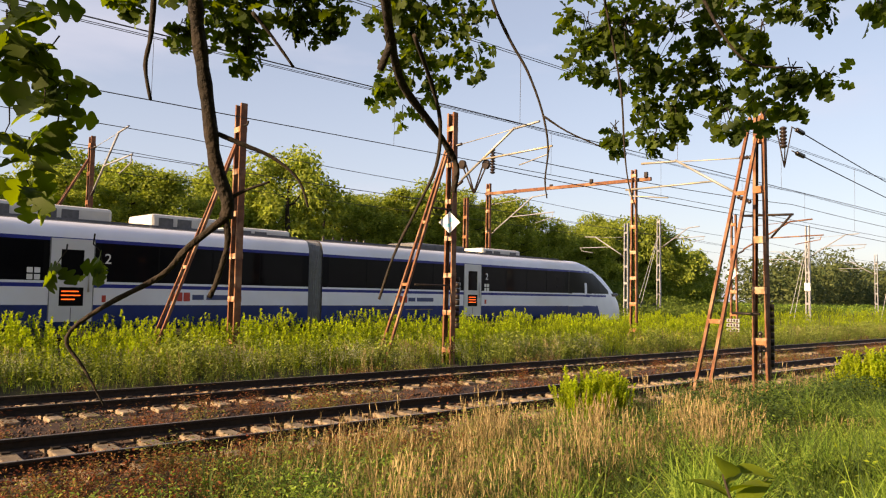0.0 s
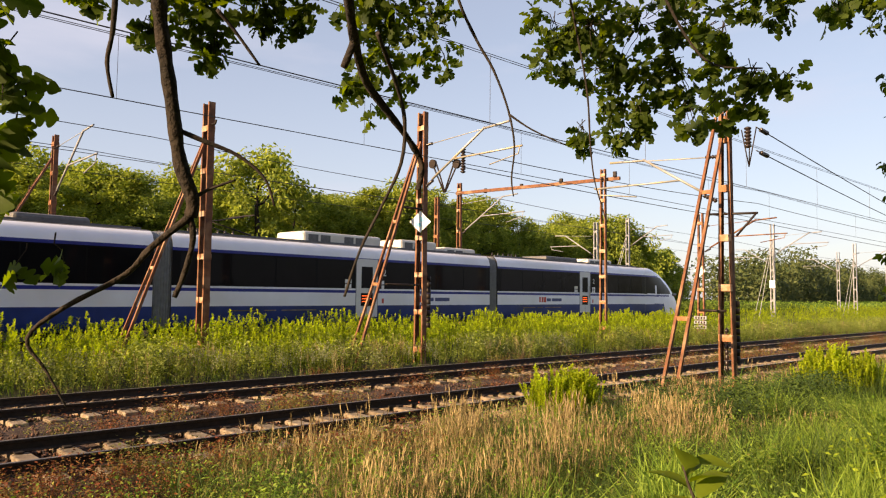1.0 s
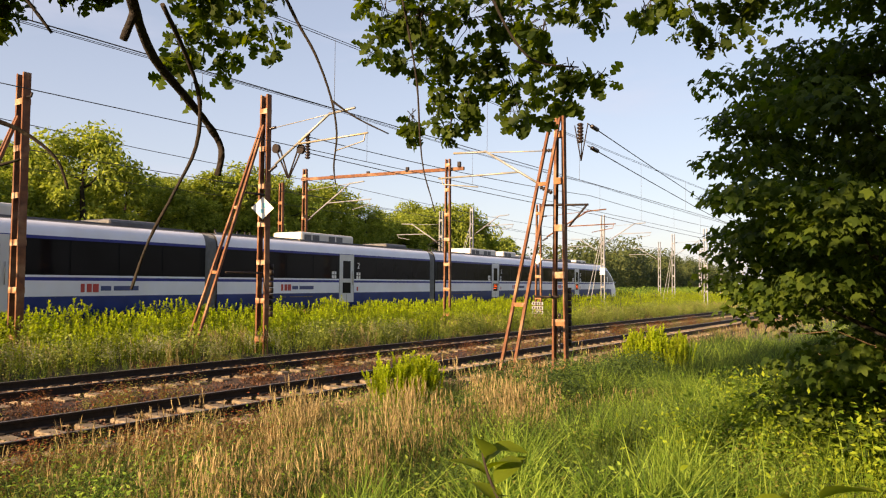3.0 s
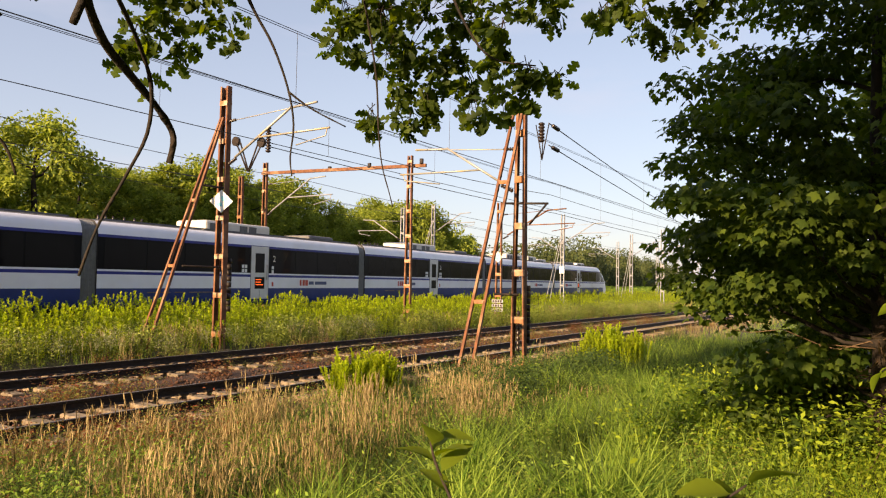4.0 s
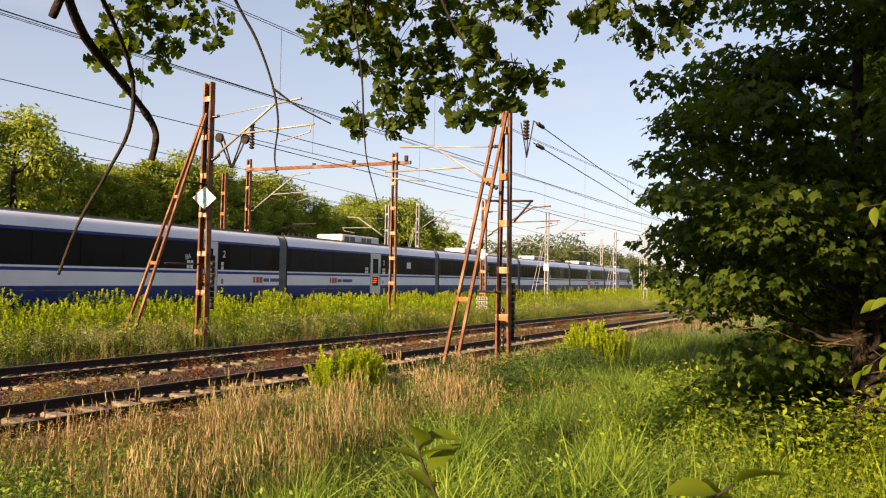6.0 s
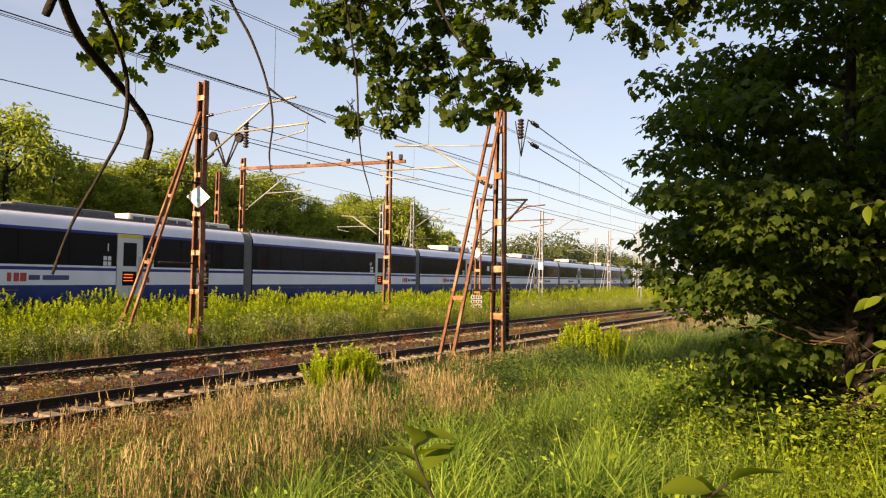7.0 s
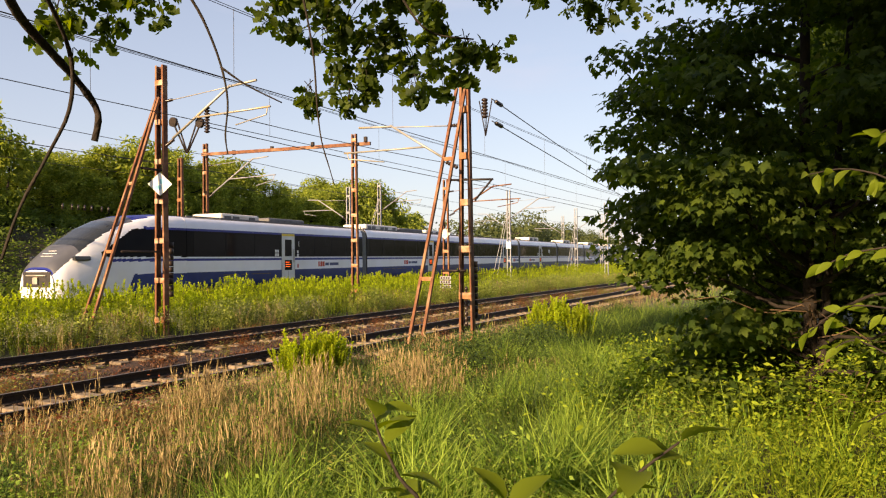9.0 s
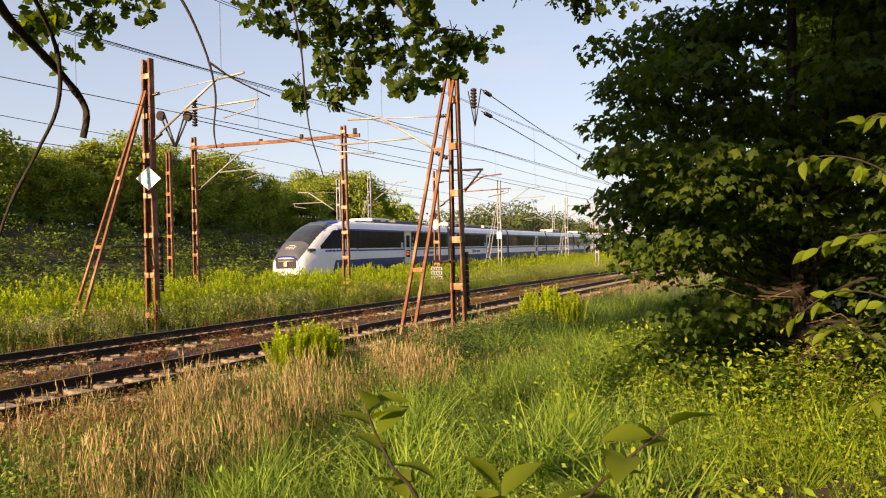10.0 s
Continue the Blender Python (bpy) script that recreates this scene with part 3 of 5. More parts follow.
    for x, w in ((2.0, 1.1), (3.35, 0.5), (4.1, 1.6)):
        bm = bmesh.new()
        side_plate(bm, lo + x, lo + x + w, 0.90, 0.935, 0.014)
        part("number_bar", bm, M_SLEEPER, car, "thin pale lettering bar")
    if idx == 4:
        bm = bmesh.new()
        side_plate(bm, xd + 4.0, xd + 4.55, 2.15, 2.55, 0.008)
        part("notice", bm, M_TEXTW, car, "white square notice on the window band")
    # roof gear
    mid = (lo + hi) / 2
    if idx in (0, 7):
        ac_unit(car, mid - 1.2 if lead == "front" else mid + 0.4, 3.4, False, 3.80)
        ac_unit(car, mid + 3.2 if lead == "front" else mid - 3.6, 3.0, True, 3.84)
    else:
        if idx == 6:
            ac_unit(car, lo + 3.0, 4.8, True, 3.90)
            ac_unit(car, lo + 7.8, 4.2, False, 3.82)
            ac_unit(car, hi - 4.2, 3.4, True, 3.84)
            ac_unit(car, hi - 1.2, 2.2, True, 3.80)
        elif idx != 5:
            ac_unit(car, xd - 0.8, 4.2, True)
        if idx == 1:
            ac_unit(car, xd + 3.7, 2.4, True)
            ac_unit(car, xd + 6.6, 2.4, True, 3.80)
        if idx in (2, 3):
            ac_unit(car, hi - 2.6, 2.2, False, 3.78)
    bm = bmesh.new()
    for s in (-1, 1):
        bar(bm, (lo, s * 1.0, 3.56), (hi, s * 1.0, 3.56), 0.05, 0.06)
    part("roof_rail", bm, M_ROOF, car)
    x = a + 0.6
    while x < a + 3.0:
        bm = bmesh.new()
        tube(bm, [(x, -0.6, 3.54), (x, -0.6, 3.74)], [0.05, 0.035], 6)
        part("roof_insulator", bm, M_CERAMIC, car)
        x += rng.uniform(0.28, 0.5)
    # running gear
    for xb in ((lo + 1.4 if lead != "rear" else xr + 5.2), (hi - 1.4 if lead != "front" else -5.2)):
        bm = bmesh.new()
        box(bm, xb - 1.5, xb + 1.5, -1.15, 1.15, 0.28, 0.62, 0.05)
        for s in (-0.9, 0.9):
            tube(bm, [(xb + s * 1.05, -0.80, 0.42), (xb + s * 1.05, -0.67, 0.42)], 0.42, 18)
            tube(bm, [(xb + s * 1.05, 0.67, 0.42), (xb + s * 1.05, 0.80, 0.42)], 0.42, 18)
        part("bogie", bm, M_UNDER, car)
    if lead:
        sx = (lambda v: v) if lead == "front" else (lambda v: xr - v)
        bm = bmesh.new()
        x0, x1 = sorted((sx(0.012), sx(-0.5)))
        box(bm, x0, x1, -0.70, 0.70, 0.66, 1.24, 0.03)
        part("coupler_opening", bm, M_UNDER, car, "dark coupler recess in the nose")
        bm = bmesh.new()
        x0, x1 = sorted((sx(0.10), sx(-0.2)))
        box(bm, x0, x1, -0.12, 0.12, 0.78, 1.04, 0.03)
        tube(bm, [(sx(0.03), -0.5, 1.10), (sx(0.03), 0.5, 1.10)], 0.03, 6)
        part("coupler", bm, M_GALV, car)
        for s in (-1, 1):
            bm = bmesh.new()
            x0, x1 = sorted((sx(-0.62), sx(-1.35)))
            box(bm, x0, x1, min(s * 1.02, s * 1.19), max(s * 1.02, s * 1.19), 1.62, 1.80, 0.05)
            part("headlight", bm, M_SCREEN, car, "dark headlamp cluster")
        bm = bmesh.new()
        for k, w in enumerate((0.30, 0.36, 0.20)):
            u = 0.42 + k * 0.12
            z = float(np.interp(u, [0.35, 0.8], [1.74, 2.10])) + 0.012
            x0, x1 = sorted((sx(-u), sx(-u - 0.05)))
            box(bm, x0, x1, -w, w, z - 0.008, z + 0.008)
        part("nose_marking", bm, M_TEXTW, car)


def make_train():
    rng = random.Random(5)
    train = empty_thing("train", pose(0, 0, 0), "white and blue eight-coach electric multiple unit running past", "train")
    ends = [0.0, -LEAD]
    for _ in range(6):
        ends.append(ends[-1] - MID)
    ends.append(ends[-1] - LEAD + 0.55)
    for i in range(8):
        make_car(train, ends[i + 1], ends[i], "front" if i == 0 else "rear" if i == 7 else "", i, rng)
    for e in ends[1:-1]:
        bm = bmesh.new()
        xs = np.linspace(e - 0.34, e + 0.34, 15)
        prof = [(y * 0.965, z * 0.985 + 0.02) for y, z in PROFILE]
        tube_section(bm, list(xs), prof, BAND)
        for v in bm.verts:
            if round((v.co.x - xs[0]) / (xs[1] - xs[0])) % 2:
                v.co.y *= 0.965
        for f in bm.faces:
            f.smooth = False
        for f in bm.faces:
            f.material_index = 0
        part("gangway_bellows", bm, M_BELLOW, train, "grey ribbed gangway bellows between coaches")
    # two folded current collectors
    for e in (ends[2] + 2.6, ends[5] + 2.4):
        bm = bmesh.new()
        tube(bm, [(e + 1.3, -0.5, 3.65), (e - 0.3, -0.35, 4.05), (e + 1.2, -0.2, 4.35)], 0.03, 6)
        tube(bm, [(e + 1.3, 0.5, 3.65), (e - 0.3, 0.35, 4.05), (e + 1.2, 0.2, 4.35)], 0.03, 6)
        bar(bm, (e + 1.2, -0.8, 4.38), (e + 1.2, 0.8, 4.38), 0.06, 0.04)
        part("pantograph", bm, M_DARKIRON, train)
    return train


def train_pose(t):
    s = 39.547 + 12.469 * t + 0.2192 * t * t
    p = TDIR * s + TNOR * TOFF
    return pose(p.x, p.y, TRAIL + TRISE * s, 0, -math.degrees(TRISE), math.degrees(PHI))


# ---- overhead-line masts ----
def mast(name, x, y, z0, h, wb, wt, fl, label, group, battens=1.2, mats=(M_RUST, M_BATTEN), turn=0.0, cap=True):
    """Two channels set apart across the track, tied by battens on both faces."""
    e = empty_thing(name, pose(x, y, z0, 0, 0, turn), label, "mast", group)
    for s in (-1, 1):
        bm = bmesh.new()
        r = []
        for z, w in ((-0.6, wb), (h, wt)):
            o = s * w / 2
            prof = [(-fl / 2, o), (fl / 2, o), (fl / 2, o - s * 0.07), (fl / 2 - 0.012, o - s * 0.07), (fl / 2 - 0.012, o - s * 0.012), (-fl / 2 + 0.012, o - s * 0.012),
                    (-fl / 2 + 0.012, o - s * 0.07), (-fl / 2, o - s * 0.07)]
            r.append([bm.verts.new((a, b, z)) for a, b in prof])
        for k in range(8):
            bm.faces.new((r[0][k], r[0][(k + 1) % 8], r[1][(k + 1) % 8], r[1][k]))
        bm.faces.new(r[1])
        bmesh.ops.recalc_face_normals(bm, faces=bm.faces[:])
        part("channel", bm, mats[0], e)
    z = 0.35
    while z < h - 0.1:
        w = wb + (wt - wb) * z / h
        for s in (-1, 1):
            bm = bmesh.new()
            box(bm, s * (fl / 2 + 0.001), s * (fl / 2 + 0.014), -w / 2 + 0.006, w / 2 - 0.006, z - 0.08, z + 0.08) if s > 0 else box(bm, -fl / 2 - 0.014, -fl / 2 - 0.001, -w / 2 + 0.006, w / 2 - 0.006, z - 0.08, z + 0.08)
            part("batten", bm, mats[1], e)
        z += battens
    bm = bmesh.new()
    box(bm, -fl * 1.2, fl * 1.2, -wb * 0.9, wb * 0.9, -0.6, -0.12, 0.03)
    part("footing", bm, M_SLEEPER, e)
    return e


def strut_pair(e, foot, head, gap_foot, gap_head, size=0.075, ties=(0.3,), mats=(M_RUST, M_BATTEN), along="y"):
    """Two angle bars of a back stay with tie plates, in the mast's space."""
    foot, head = Vector(foot), Vector(head)
    o = Vector((0, 1, 0)) if along == "y" else Vector((1, 0, 0))
    for s in (-1, 1):
        bm = bmesh.new()
        bar(bm, foot + o * s * gap_foot / 2, head + o * s * gap_head / 2, size, size)
        part("stay", bm, mats[0], e)
    for k in ties:
        c = foot.lerp(head, k)
        g = gap_foot + (gap_head - gap_foot) * k
        bm = bmesh.new()
        bar(bm, c - o * g / 2, c + o * g / 2, 0.05, 0.09)
        part("tie", bm, mats[1], e)


def insulator(e, a, b, r=0.06, n=6, name="insulator"):
    a, b = Vector(a), Vector(b)
    bm = bmesh.new()
    pts, rad = [], []
    for k in range(n):
        for f, q in ((0.0, 0.45), (0.35, 1.0), (0.65, 1.0), (1.0, 0.45)):
            pts.append(a.lerp(b, (k + f * 0.98) / n))
            rad.append(r * q)
    tube(bm, pts, rad, 8)
    return part(name, bm, M_CERAMIC, e)


def rod(e, name, pts, r, material, label="", sides=6):
    bm = bmesh.new()
    tube(bm, pts, r, sides)
    return part(name, bm, material, e, label)


def cantilever(e, side, zb, reach, rise, material=M_GALV, size=0.04):
    """Sloping bracket tube, top tie and registration arm towards side (+1 or -1 in y)."""
    y = side
    insulator(e, (0, y * 0.22, zb), (0, y * 0.55, zb + 0.30 * rise / reach), 0.055, 5)
    rod(e, "bracket_tube", [(0, y * 0.5, zb + 0.2), (0, y * reach, zb + rise)], size, material)
    rod(e, "top_tube", [(0, y * (reach - 0.06), zb + rise - 0.03), (0, y * (reach + 1.0), zb + rise + 0.03)], size * 0.9, material)
    insulator(e, (0, y * 0.2, zb + rise - 0.18), (0, y * 0.5, zb + rise - 0.16), 0.05, 4)
    rod(e, "top_tie", [(0, y * 0.45, zb + rise - 0.17), (0, y * (reach + 0.6), zb + rise)], 0.014, material)
    rod(e, "registration_arm", [(0, y * reach * 0.52, zb + rise * 0.48), (0, y * (reach + 1.5), zb + rise * 0.50)], size * 0.75, material)
    rod(e, "steady_arm", [(0, y * (reach + 1.4), zb + rise * 0.50), (0, y * (reach + 1.35), zb + rise * 0.36), (0, y * (reach + 0.2), zb + rise * 0.24)], size * 0.5, material)


def diamond_sign(e, x, y, z, half):
    bm = bmesh.new()
    vs = [(0, 0, half), (0.0, half, 0), (0, 0, -half), (0, -half, 0)]
    f = [bm.verts.new((x, y + b, z + c)) for a, b, c in vs]
    g = [bm.verts.new((x + 0.012, y + b, z + c)) for a, b, c in vs]
    bm.faces.new(f[::-1])
    bm.faces.new(g)
    for k in range(4):
        bm.faces.new((f[k], f[(k + 1) % 4], g[(k + 1) % 4], g[k]))
    s = part("diamond_sign", bm, M_SIGN, e, "white and pale cyan diamond sign")
    bm = bmesh.new()
    box(bm, x - 0.006, x - 0.002, y - half * 0.08, y + half * 0.42, z - half * 0.45, z - half * 0.1)
    box(bm, x - 0.006, x - 0.002, y - half * 0.42, y + half * 0.0, z + half * 0.02, z + half * 0.45)
    part("sign_field", bm, M_SIGNBLUE, s)
    s.matrix_local = Matrix.Translation((x, y, 0)) @ pose(0, 0, 0, 0, 0, 35) @ Matrix.Translation((-x, -y, 0))
    return s


def make_masts():
    # the anchor mast with the diamond sign
    e = mast("lattice_mast", 16.08, 18.18, -0.05, 8.22, 0.44, 0.34, 0.18, "rusty battened steel overhead-line mast with a back stay and diamond sign", "near masts", 1.22)
    strut_pair(e, (-2.75, 0.0, 0.0), (-0.12, 0.0, 7.2), 0.42, 0.10, ties=(0.34, 0.62))
    rod(e, "tie_bar", [(-1.55, -0.1, 2.45), (0, -0.1, 2.45)], 0.03, M_DARKIRON)
    rod(e, "tie_bar", [(-0.85, -0.1, 4.95), (0, -0.1, 4.95)], 0.035, M_DARKIRON)
    diamond_sign(e, -0.20, -0.16, 4.52, 0.36)
    cantilever(e, -1, 5.72, 2.85, 1.55)
    # weight wheels and their V of ropes
    for y, z in ((-0.38, 6.45), (-1.50, 6.32)):
        bm = bmesh.new()
        tube(bm, [(0.08, y, z), (0.18, y, z)], 0.15, 16)
        part("tension_wheel", bm, M_DARKIRON, e)
    rod(e, "rope", [(0.1, -0.42, 6.4), (0.1, -0.96, 5.45)], 0.028, M_DARKIRON)
    rod(e, "rope", [(0.1, -0.60, 6.4), (0.1, -1.00, 5.45)], 0.028, M_DARKIRON)
    rod(e, "rope", [(0.1, -1.38, 6.3), (0.1, -0.98, 5.45)], 0.028, M_DARKIRON)
    rod(e, "rope", [(0.1, -1.56, 6.3), (0.1, -1.02, 5.45)], 0.028, M_DARKIRON)
    insulator(e, (0.1, -1.82, 5.98), (0.1, -1.82, 6.78), 0.085, 9)
    for k in range(9):       # balance weights behind the mast
        bm = bmesh.new()
        tube(bm, [(0.30, -0.05, 1.05 + k * 0.19), (0.30, -0.05, 1.225 + k * 0.19)], 0.085, 12)
        part("balance_weight", bm, M_DARKIRON, e)
    # the near anchor mast
    e = mast("lattice_mast", 16.62, 8.0, -0.36, 6.89, 0.42, 0.25, 0.14, "tall rusty battened steel mast standing in dry grass beside the track", "near masts", 1.17)
    strut_pair(e, (-2.62, 0.12, 0.05), (-0.05, 0.08, 6.75), 0.34, 0.24, 0.065, ties=(0.29, 0.72))
    cantilever(e, 1, 4.75, 2.2, 1.25, M_GALV, 0.032)
    rod(e, "cross_arm", [(0, 0.45, 4.45), (0, -0.75, 4.40)], 0.028, M_DARKIRON)
    rod(e, "bracket_stay", [(0, -0.7, 4.38), (0, -0.25, 3.9)], 0.025, M_DARKIRON)
    rod(e, "step_bar", [(-0.15, -0.05, 2.15), (-0.15, 0.62, 2.15)], 0.03, M_DARKIRON)
    for k in range(9):
        bm = bmesh.new()
        tube(bm, [(0.14, -0.16, 0.95 + k * 0.16), (0.14, -0.16, 1.10 + k * 0.16)], 0.075, 12)
        part("balance_weight", bm, M_DARKIRON, e)
    insulator(e, (0.0, 0.02, 0.75), (0.0, 0.02, 1.75), 0.05, 8)
    for y in (-0.35, -0.55, -0.70):
        rod(e, "rope", [(0.1, y, 6.4), (0.1, -0.52, 5.5)], 0.014, M_DARKIRON)
    insulator(e, (0.1, -0.50, 5.95), (0.1, -0.50, 6.45), 0.085, 6)
    for z, dz in ((6.41, 0.10), (5.86, 0.20)):          # in line with the two anchor wires
        a, b = Vector((0.08, -0.7, z)), Vector((29.4, 2.85, z + dz))
        insulator(e, a.lerp(b, 0.012), a.lerp(b, 0.030), 0.055, 6)
    # masts of the running line in front of the train
    e = mast("lattice_mast", 9.55, 20.3, 0.25, 7.38, 0.46, 0.40, 0.20, "rusty battened steel mast rising from the tall weeds, with back stay", "near masts", 1.25)
    strut_pair(e, (-2.4, 0.0, 0.0), (-0.12, 0.0, 6.2), 0.45, 0.10, ties=(0.4,))
    rod(e, "hook", [(0, -0.2, 6.72), (0, -0.42, 6.70), (0, -0.48, 6.80)], 0.03, M_DARKIRON)
    e = mast("portal_mast", 29.2, 20.0, 0.3, 7.85, 0.40, 0.26, 0.14, "slim rusty battened mast carrying one end of a portal beam", "portal masts", 1.2)
    e = mast("portal_mast", 29.5, 30.0, 0.6, 7.95, 0.40, 0.28, 0.14, "slim rusty battened mast of a portal beyond the train", "portal masts", 1.2)
    cantilever(e, -1, 5.0, 3.4, 1.9, M_GREYMAST)
    b = empty_thing("portal_beam", pose(29.35, 0, 0), "rusty horizontal portal beam between two masts over the track", "beam")
    bm = bmesh.new()
    bar(bm, (0.1, 19.25, 7.67), (-0.1, 30.0, 7.92), 0.12, 0.16)
    part("beam", bm, M_RUST, b)
    for y in (19.45, 22.6, 25.2, 27.8):
        bm = bmesh.new()
        box(bm, -0.06, 0.06, y - 0.08, y + 0.08, 7.75, 8.0, 0.01)
        part("clamp", bm, M_DARKIRON, b)
    mast("lattice_mast", 27.74, 30.0, 0.6, 6.95, 0.40, 0.28, 0.14, "short rusty lattice mast beyond the running line", "far masts", 1.1)
    e = mast("lattice_mast", 8.1, 30.0, 0.6, 7.3, 0.40, 0.34, 0.16, "dark rusty mast beyond the running line with stay", "far masts", 1.1)
    strut_pair(e, (-2.4, 0.0, 2.0), (-0.1, 0.0, 6.4), 0.45, 0.10)
    cantilever(e, -1, 5.0, 3.2, 2.0, M_GREYMAST)
    # mast with the number plates beyond the near one
    e = mast("lattice_mast", 35.9, 18.57, -0.1, 6.6, 0.42, 0.28, 0.14, "rusty lattice mast with grey number plates low on its leg", "far masts", 1.15)
    for k in range(3):
        bm = bmesh.new()
        box(bm, -0.14, -0.11, -0.34, 0.34, 0.62 + k * 0.24, 0.80 + k * 0.24, 0.01)
        p = part("plate", bm, M_GREYMAST, e)
        bm = bmesh.new()
        for i in range(4):
            box(bm, -0.147, -0.143, -0.27 + i * 0.15, -0.18 + i * 0.15, 0.65 + k * 0.24, 0.77 + k * 0.24)
        part("number_bar", bm, M_DARKIRON, p)
    diamond_sign(e, -0.16, 0.0, 3.6, 0.30)
    cantilever(e, -1, 4.6, 2.9, 1.5, M_RUST)
    # grey masts further along
    spots = [(63.3, 26.2, 8.2, -1), (82, 34, 8.2, 1), (88, 27.5, 8, -1), (112, 31, 8.2, -1), (104, 34.5, 8, 1), (140, 35, 8, -1), (136, 31, 8.2, -1), (170, 38, 8, -1), (160, 29, 8, 1),
             (196, 40, 8, -1), (205, 33, 8, 1), (58, 37, 8.4, -1), (48, 33.5, 7.6, 1), (76, 20.5, 8, -1), (118, 21, 8, -1), (165, 22, 8, -1)]
    for i, (x, y, h, s) in enumerate(spots):
        e = mast("grey_mast", x, y, float(land(x, y)), h, 0.40, 0.34, 0.18, "pale grey battened overhead-line mast with bracket arm", "far masts", 1.3, (M_GREYMAST, M_GREYMAST))
        cantilever(e, s, h - 2.6, 3.0, 1.7, M_GREYMAST, 0.045)
        if i in (0, 2, 11):
            strut_pair(e, (-3.4, 0.0, 0.0), (-0.1, 0.0, h - 1.5), 0.4, 0.1, 0.035, (), (M_GREYMAST, M_GREYMAST))
        if i == 0:
            bm = bmesh.new()
            box(bm, -0.14, -0.10, -0.25, 0.25, 2.75, 3.4, 0.02)
            part("plate", bm, M_SIGN, e, "small white plate")


def wire(name, pts, sag, r, label, droppers=None):
    """A hanging wire through its support points; sag in each span."""
    line = []
    for a, b, s in zip(pts, pts[1:], sag):
        a, b = Vector(a), Vector(b)
        n = 12
        for k in range(n):
            f = k / n
            line.append(a.lerp(b, f) - Vector((0, 0, 4 * s * f * (1 - f))))
    line.append(Vector(pts[-1]))
    bm = bmesh.new()
    tube(bm, line, r, 5)
    return tagged(part(name, bm, M_WIRE, None), label, "wire", "overhead wires")


def make_wires():
    lab_c, lab_m = "taut dark copper contact wire above the track", "dark catenary messenger wire hung between masts"
    for axis, pts in ((YB, [-45, 16.1, 35.9, 76, 118, 165, 300]), (YA, [-45, 16.4, 60, 110, 165, 300])):
        for dy in (-0.05, 0.05):
            wire("messenger_wire", [(x, axis + dy, 7.36) for x in pts], [0.10] * (len(pts) - 1), 0.008, lab_m)
        wire("contact_wire", [(x, axis, 5.98 if axis == YB else 5.83) for k, x in enumerate(pts)], [0.0] * (len(pts) - 1), 0.011, lab_c)
        for k in range(24):
            x = -20 + k * 6.3
            i = next(j for j in range(len(pts) - 1) if pts[j] <= x < pts[j + 1])
            f = (x - pts[i]) / (pts[i + 1] - pts[i])
            bm = bmesh.new()
            tube(bm, [(x, axis, 5.98 if axis == YB else 5.83), (x, axis, 7.36 - 0.40 * f * (1 - f))], 0.005, 4)
            tagged(part("dropper", bm, M_WIRE, None), "thin vertical dropper between contact and messenger wire", "wire", "droppers")

    def tp(s, z, off=0.0):
        p = TDIR * s + TNOR * (TOFF + off)
        return (p.x, p.y, z)
    ss = [-45, 12, 32, 65, 105, 150, 260]
    for off, z in ((0.0, 7.3), (5.2, 7.5)):
        wire("messenger_wire", [tp(s, z, off) for s in ss], [0.15] * 6, 0.013, lab_m)
        wire("contact_wire", [tp(s, z - 0.85, off + (0.2 if k % 2 else -0.2)) for k, s in enumerate(ss)], [0.03] * 6, 0.011, lab_c)
    # anchor ropes
    wire("anchor_wire", [(16.2, 16.36, 6.62), (35.9, 15.6, 6.8), (76, 15.3, 7.1)], [0.15, 0.3], 0.014, lab_m)
    wire("anchor_wire", [(16.2, 16.36, 6.12), (35.9, 15.3, 5.8), (76, 15.3, 5.75)], [0.08, 0.1], 0.014, lab_c)
    wire("anchor_wire", [(16.7, 7.3, 6.05), (46, 10.85, 6.15), (110, 10.9, 7.3)], [0.05, 0.2], 0.014, lab_m)
    wire("anchor_wire", [(16.7, 7.3, 5.5), (46, 10.85, 5.7), (110, 10.9, 5.8)], [0.05, 0.1], 0.014, lab_c)


# ---- plants ----
def blade_template(h=1.0, w=0.02, bend=0.35, segs=3):
    V, F = [], []
    for k in range(segs):
        f = k / segs
        V += [(-w / 2 * (1 - 0.5 * f), bend * f * f, h * f), (w / 2 * (1 - 0.5 * f), bend * f * f, h * f)]
    V.append((0, bend, h * (1 - 0.25 * bend)))
    for k in range(segs - 1):
        a = 2 * k
        F += [(a, a + 1, a + 3), (a, a + 3, a + 2)]
    a = 2 * (segs - 1)
    F.append((a, a + 1, a + 2))
    return np.array(V), np.array(F)


def merge(list_vf):
    V, F, o = [], [], 0
    for v, f in list_vf:
        V.append(v)
        F.append(np.asarray(f) + o)
        o += len(v)
    return np.concatenate(V), np.concatenate(F)


def tuft_template(rng, n=7, h=1.0, w=0.02, bend=0.4, spread=0.06):
    out = []
    for _ in range(n):
        v, f = blade_template(h * rng.uniform(0.6, 1.05), w, bend * rng.uniform(0.3, 1.3), 2)
        R = euler_np(np.array([rng.uniform(0, 6.28)]), np.array([rng.normal(0, 0.12)]), np.array([rng.normal(0, 0.12)]))[0]
        out.append((v @ R.T + np.array([rng.normal(0, spread), rng.normal(0, spread), 0]), f))
    return merge(out)


def leaf_strip(rows, length=1.0, fold=0.12, droop=0.15):
    """A leaf along +y from rows of (place, half width), creased along its rib."""
    V, F = [], []
    for t, w in rows:
        z = -droop * t * t
        V += [(-w, t * length, z + fold * w), (0, t * length, z), (w, t * length, z + fold * w)]
